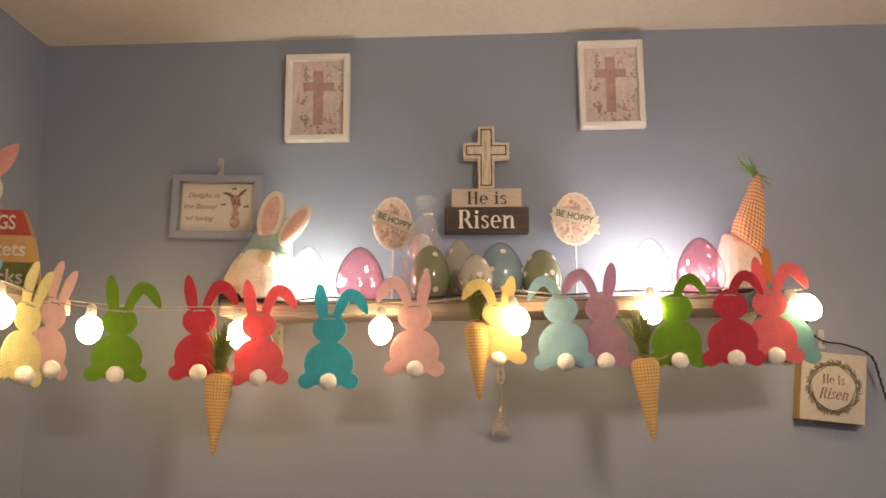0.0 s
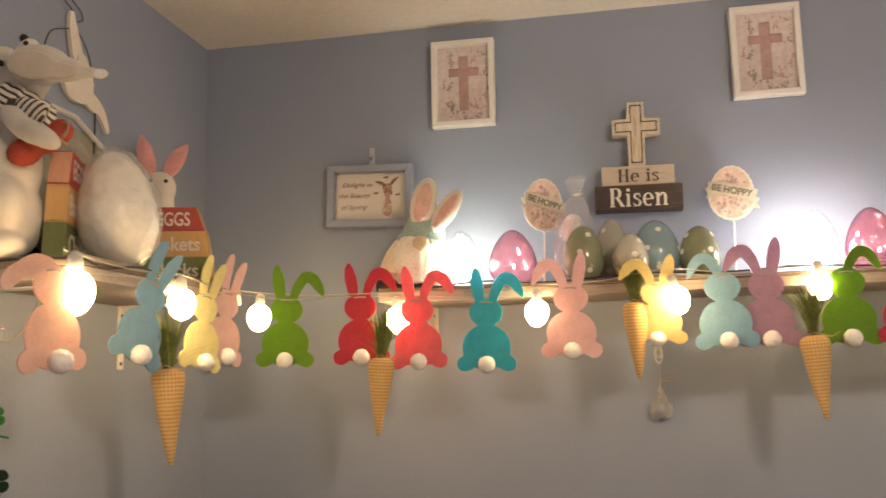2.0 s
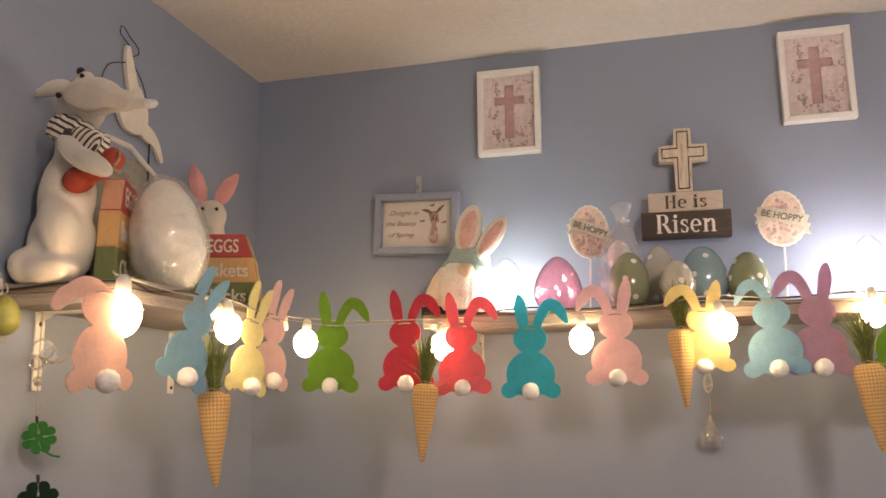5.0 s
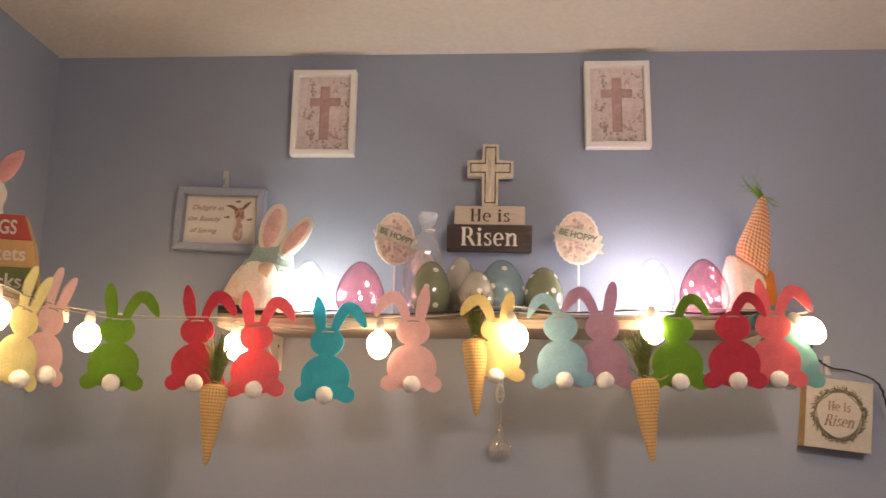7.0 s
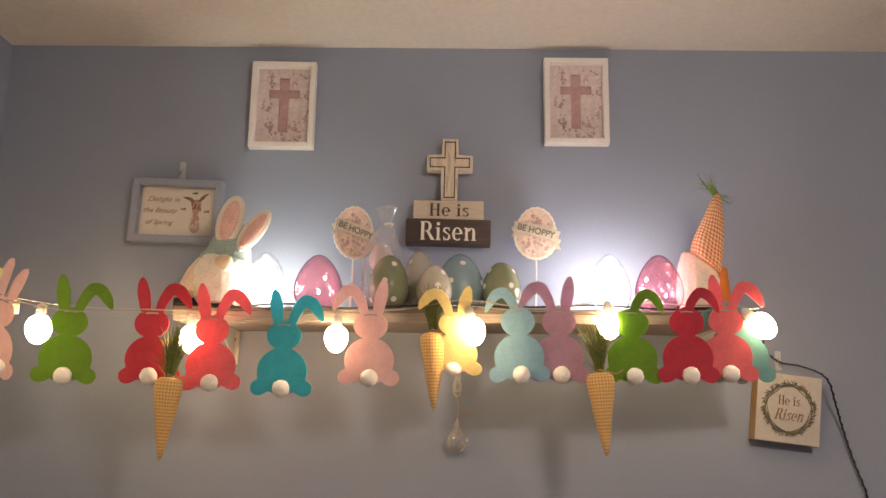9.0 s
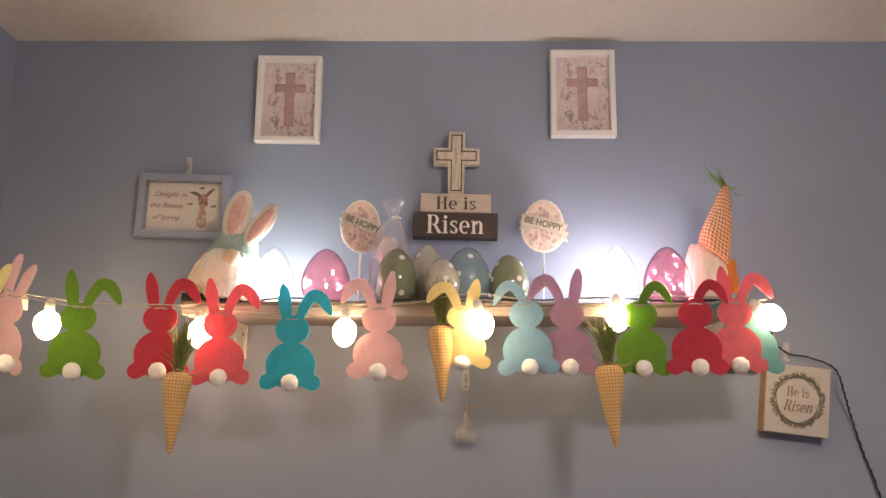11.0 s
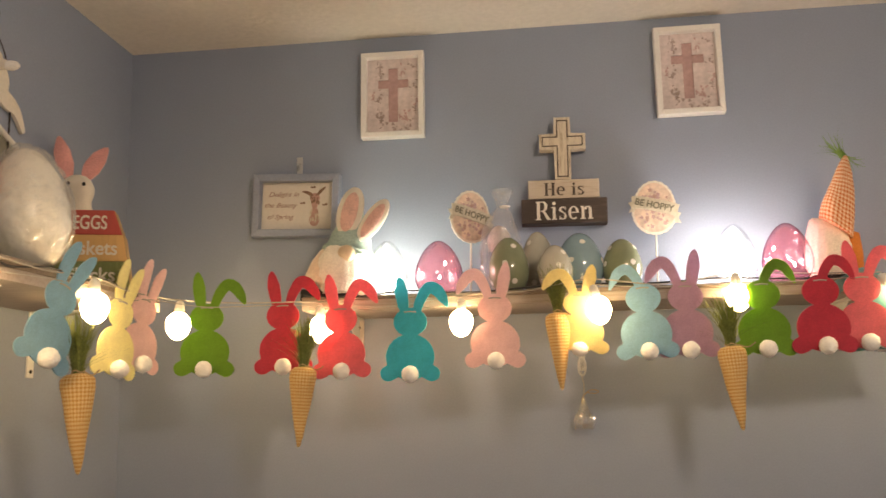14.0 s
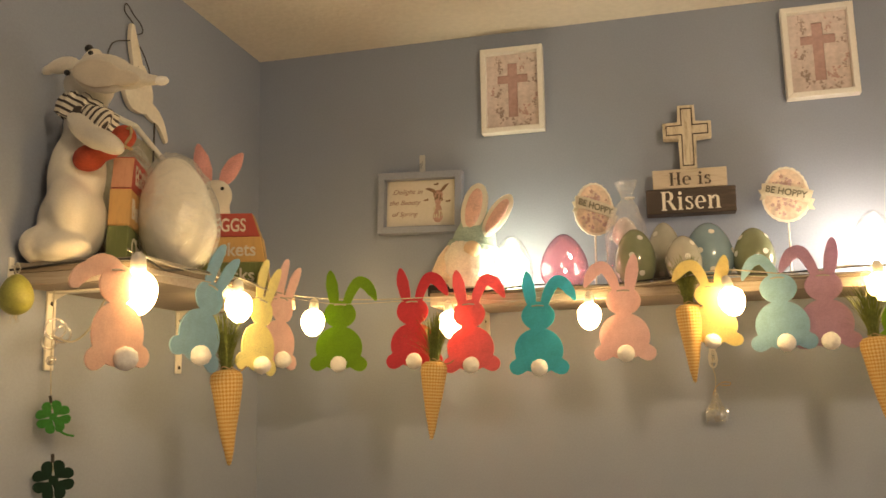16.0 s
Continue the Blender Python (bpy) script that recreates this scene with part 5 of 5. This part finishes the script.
# ---- clipped-corner tray leaning on the wall ----
tr = thing("clipped_tray", pose(LEFT + 0.045, -0.585, TOP + 0.006, -8, 0, 90), "clipped-corner grey tray with a white rim leaning on the wall", "tray")
W, H, C = 0.17, 0.315, 0.11
octo = [(-W + C, 0.0), (W - C, 0.0), (W, C), (W, H - C * 0.6), (W - C * 1.2, H), (-W + C * 1.2, H), (-W, H - C * 0.6), (-W, C)]
part("panel", plate(octo, 0.004, 0.004), M["tray"], tr)
for a, b in zip(octo, octo[1:] + octo[:1]):
    part("rim", tube([(a[0], 0.0, a[1]), ((a[0] + b[0]) / 2, 0.0, (a[1] + b[1]) / 2), (b[0], 0.0, b[1])], 0.0062, 8, 2), M["silver_trim"], tr, smooth=True)

# ---- leaping rabbit cut-out on the wall ----
lc = thing("wall_cutout", pose(LEFT + 0.002, -0.545, 2.20, 0, 0, 90), "white wooden leaping rabbit cut-out hung from dark wire", "wall ornament")
part("ear", plate(ribbon_outline(*smooth_line([(-0.035, 0.105), (-0.028, 0.07), (-0.012, 0.025), (0.0, 0.0)], [0.008, 0.026, 0.034, 0.03])), 0.008, -0.0085, 0.001), M["cream_ink"], lc)
part("body", plate(ribbon_outline(*smooth_line([(-0.005, 0.03), (0.008, -0.01), (0.005, -0.035), (-0.03, -0.045), (-0.055, -0.03)], [0.02, 0.055, 0.06, 0.04, 0.006])), 0.010, -0.0105, 0.001), M["cream_ink"], lc)
part("leg", plate(ribbon_outline(*smooth_line([(0.0, -0.035), (0.04, -0.05), (0.072, -0.062), (0.098, -0.098)], [0.03, 0.036, 0.024, 0.010])), 0.007, -0.0075, 0.001), M["cream_ink"], lc)
part("wire", tube([(-0.15, -0.03, -0.03), (-0.10, -0.01, 0.04), (-0.03, -0.006, 0.075), (-0.03, -0.006, 0.105), (-0.06, -0.006, 0.12), (-0.055, -0.006, 0.138), (-0.03, -0.006, 0.125), (-0.005, -0.006, 0.115), (0.0, -0.006, 0.10), (-0.025, -0.006, 0.082), (0.0, -0.008, 0.06), (0.025, -0.008, 0.03), (0.032, -0.008, -0.005)], 0.0012, 6, 6), M["wire"], lc, smooth=True)
part("stake", tube([(0.055, -0.004, -0.06), (0.055, -0.004, -0.16)], 0.0018, 6, 2), M["wire"], lc)

# ---- ornaments hanging on the left wall ----
oe = thing("egg_ornament", pose(LEFT + 0.034, -0.890, 1.744) @ Matrix.Scale(0.86, 4), "lime glittered egg ornament hanging from a hook", "ornament")
part("shell", lathe([(r, z - 0.036) for r, z in egg_profile(0.0285, 0.072)], 28), M["olive_glitter"], oe, smooth=True)
part("ribbon", tube([(0, 0, 0.034), (-0.006, 0, 0.045), (0.0, 0, 0.056), (0.006, 0, 0.045), (0, 0, 0.034)], 0.0015, 6, 4), M["cord"], oe)
part("tassel", shifted(tuft(9, 0.022, 0.5, 0.0009, 2), pose(0, 0, -0.034, 180, 0, 0)), M["cord"], oe)

rg = thing("ring_hanger", pose(LEFT + 0.03, -0.800, 1.690, 0, 0, 45), "clear plastic rings and a bead on a cord", "hanger")
for k, (x, z, r) in enumerate(((0.004, 0.008, 0.016), (-0.004, -0.012, 0.011), (0.016, 0.0, 0.013))):
    part("ring", tube([(x + r * cos(a), 0.004 * k, z + r * sin(a)) for a in [2 * pi * q / 20 for q in range(21)]], 0.0022, 8, 1), M["crystal"], rg, smooth=True)
part("loose_cord", tube([(0.0, 0.0, -0.002), (0.03, 0.0, -0.012), (0.056, 0.0, 0.010), (0.074, 0.0, 0.05), (0.088, 0.0, 0.078)], 0.0016, 6, 5), M["cord"], rg, "loose white cord end", smooth=True)
part("bead", ball(0.008, (0.0, 0, -0.042), seg=14), M["crystal"], rg, smooth=True)
part("cord", tube([(0, 0, 0.075), (0, 0, 0.0), (0, 0, -0.045), (0.002, 0, -0.095)], 0.0009, 6, 3), M["cord"], rg)


def clover(m, mat, label):
    c = thing("clover_ornament", m, label, "ornament", "clovers hanging on the wall")
    heart = [(0.00095 * 16 * sin(q) ** 3, 0.0150 + 0.00080 * (13 * cos(q) - 5 * cos(2 * q) - 2 * cos(3 * q) - cos(4 * q))) for q in [2 * pi * n / 40 for n in range(40)]]
    for k in range(4):
        a = -pi / 4 + k * pi / 2
        part("leaflet", plate([(x * cos(a) - z * sin(a), x * sin(a) + z * cos(a)) for x, z in heart], 0.003, -0.0015 - 0.0003 * k), M[mat], c)
    part("middle", plate([(0.006 * cos(q), 0.006 * sin(q)) for q in [2 * pi * n / 16 for n in range(16)]], 0.0034, -0.003), M[mat], c)
    part("clip", box(-0.0022, 0.0022, -0.002, 0.002, 0.022, 0.034, 0.001), M["wire"], c, "small dark clip")
    part("stem", tube([(0, 0, 0), (0.004, 0, -0.018), (0.013, 0, -0.030), (0.026, 0, -0.036)], 0.0018, 6, 4), M[mat], c)
    part("cord", tube([(0, 0, 0.01), (0, 0, 0.034)], 0.0008, 6, 2), M["cord"], c)


clover(pose(LEFT + 0.028, -0.786, 1.560, 0, -10, 40), "clover", "bright green felt four-leaf clover")
clover(pose(LEFT + 0.028, -0.779, 1.462, 0, -4, 40) @ Matrix.Scale(1.2, 4), "clover2", "dark green felt four-leaf clover")
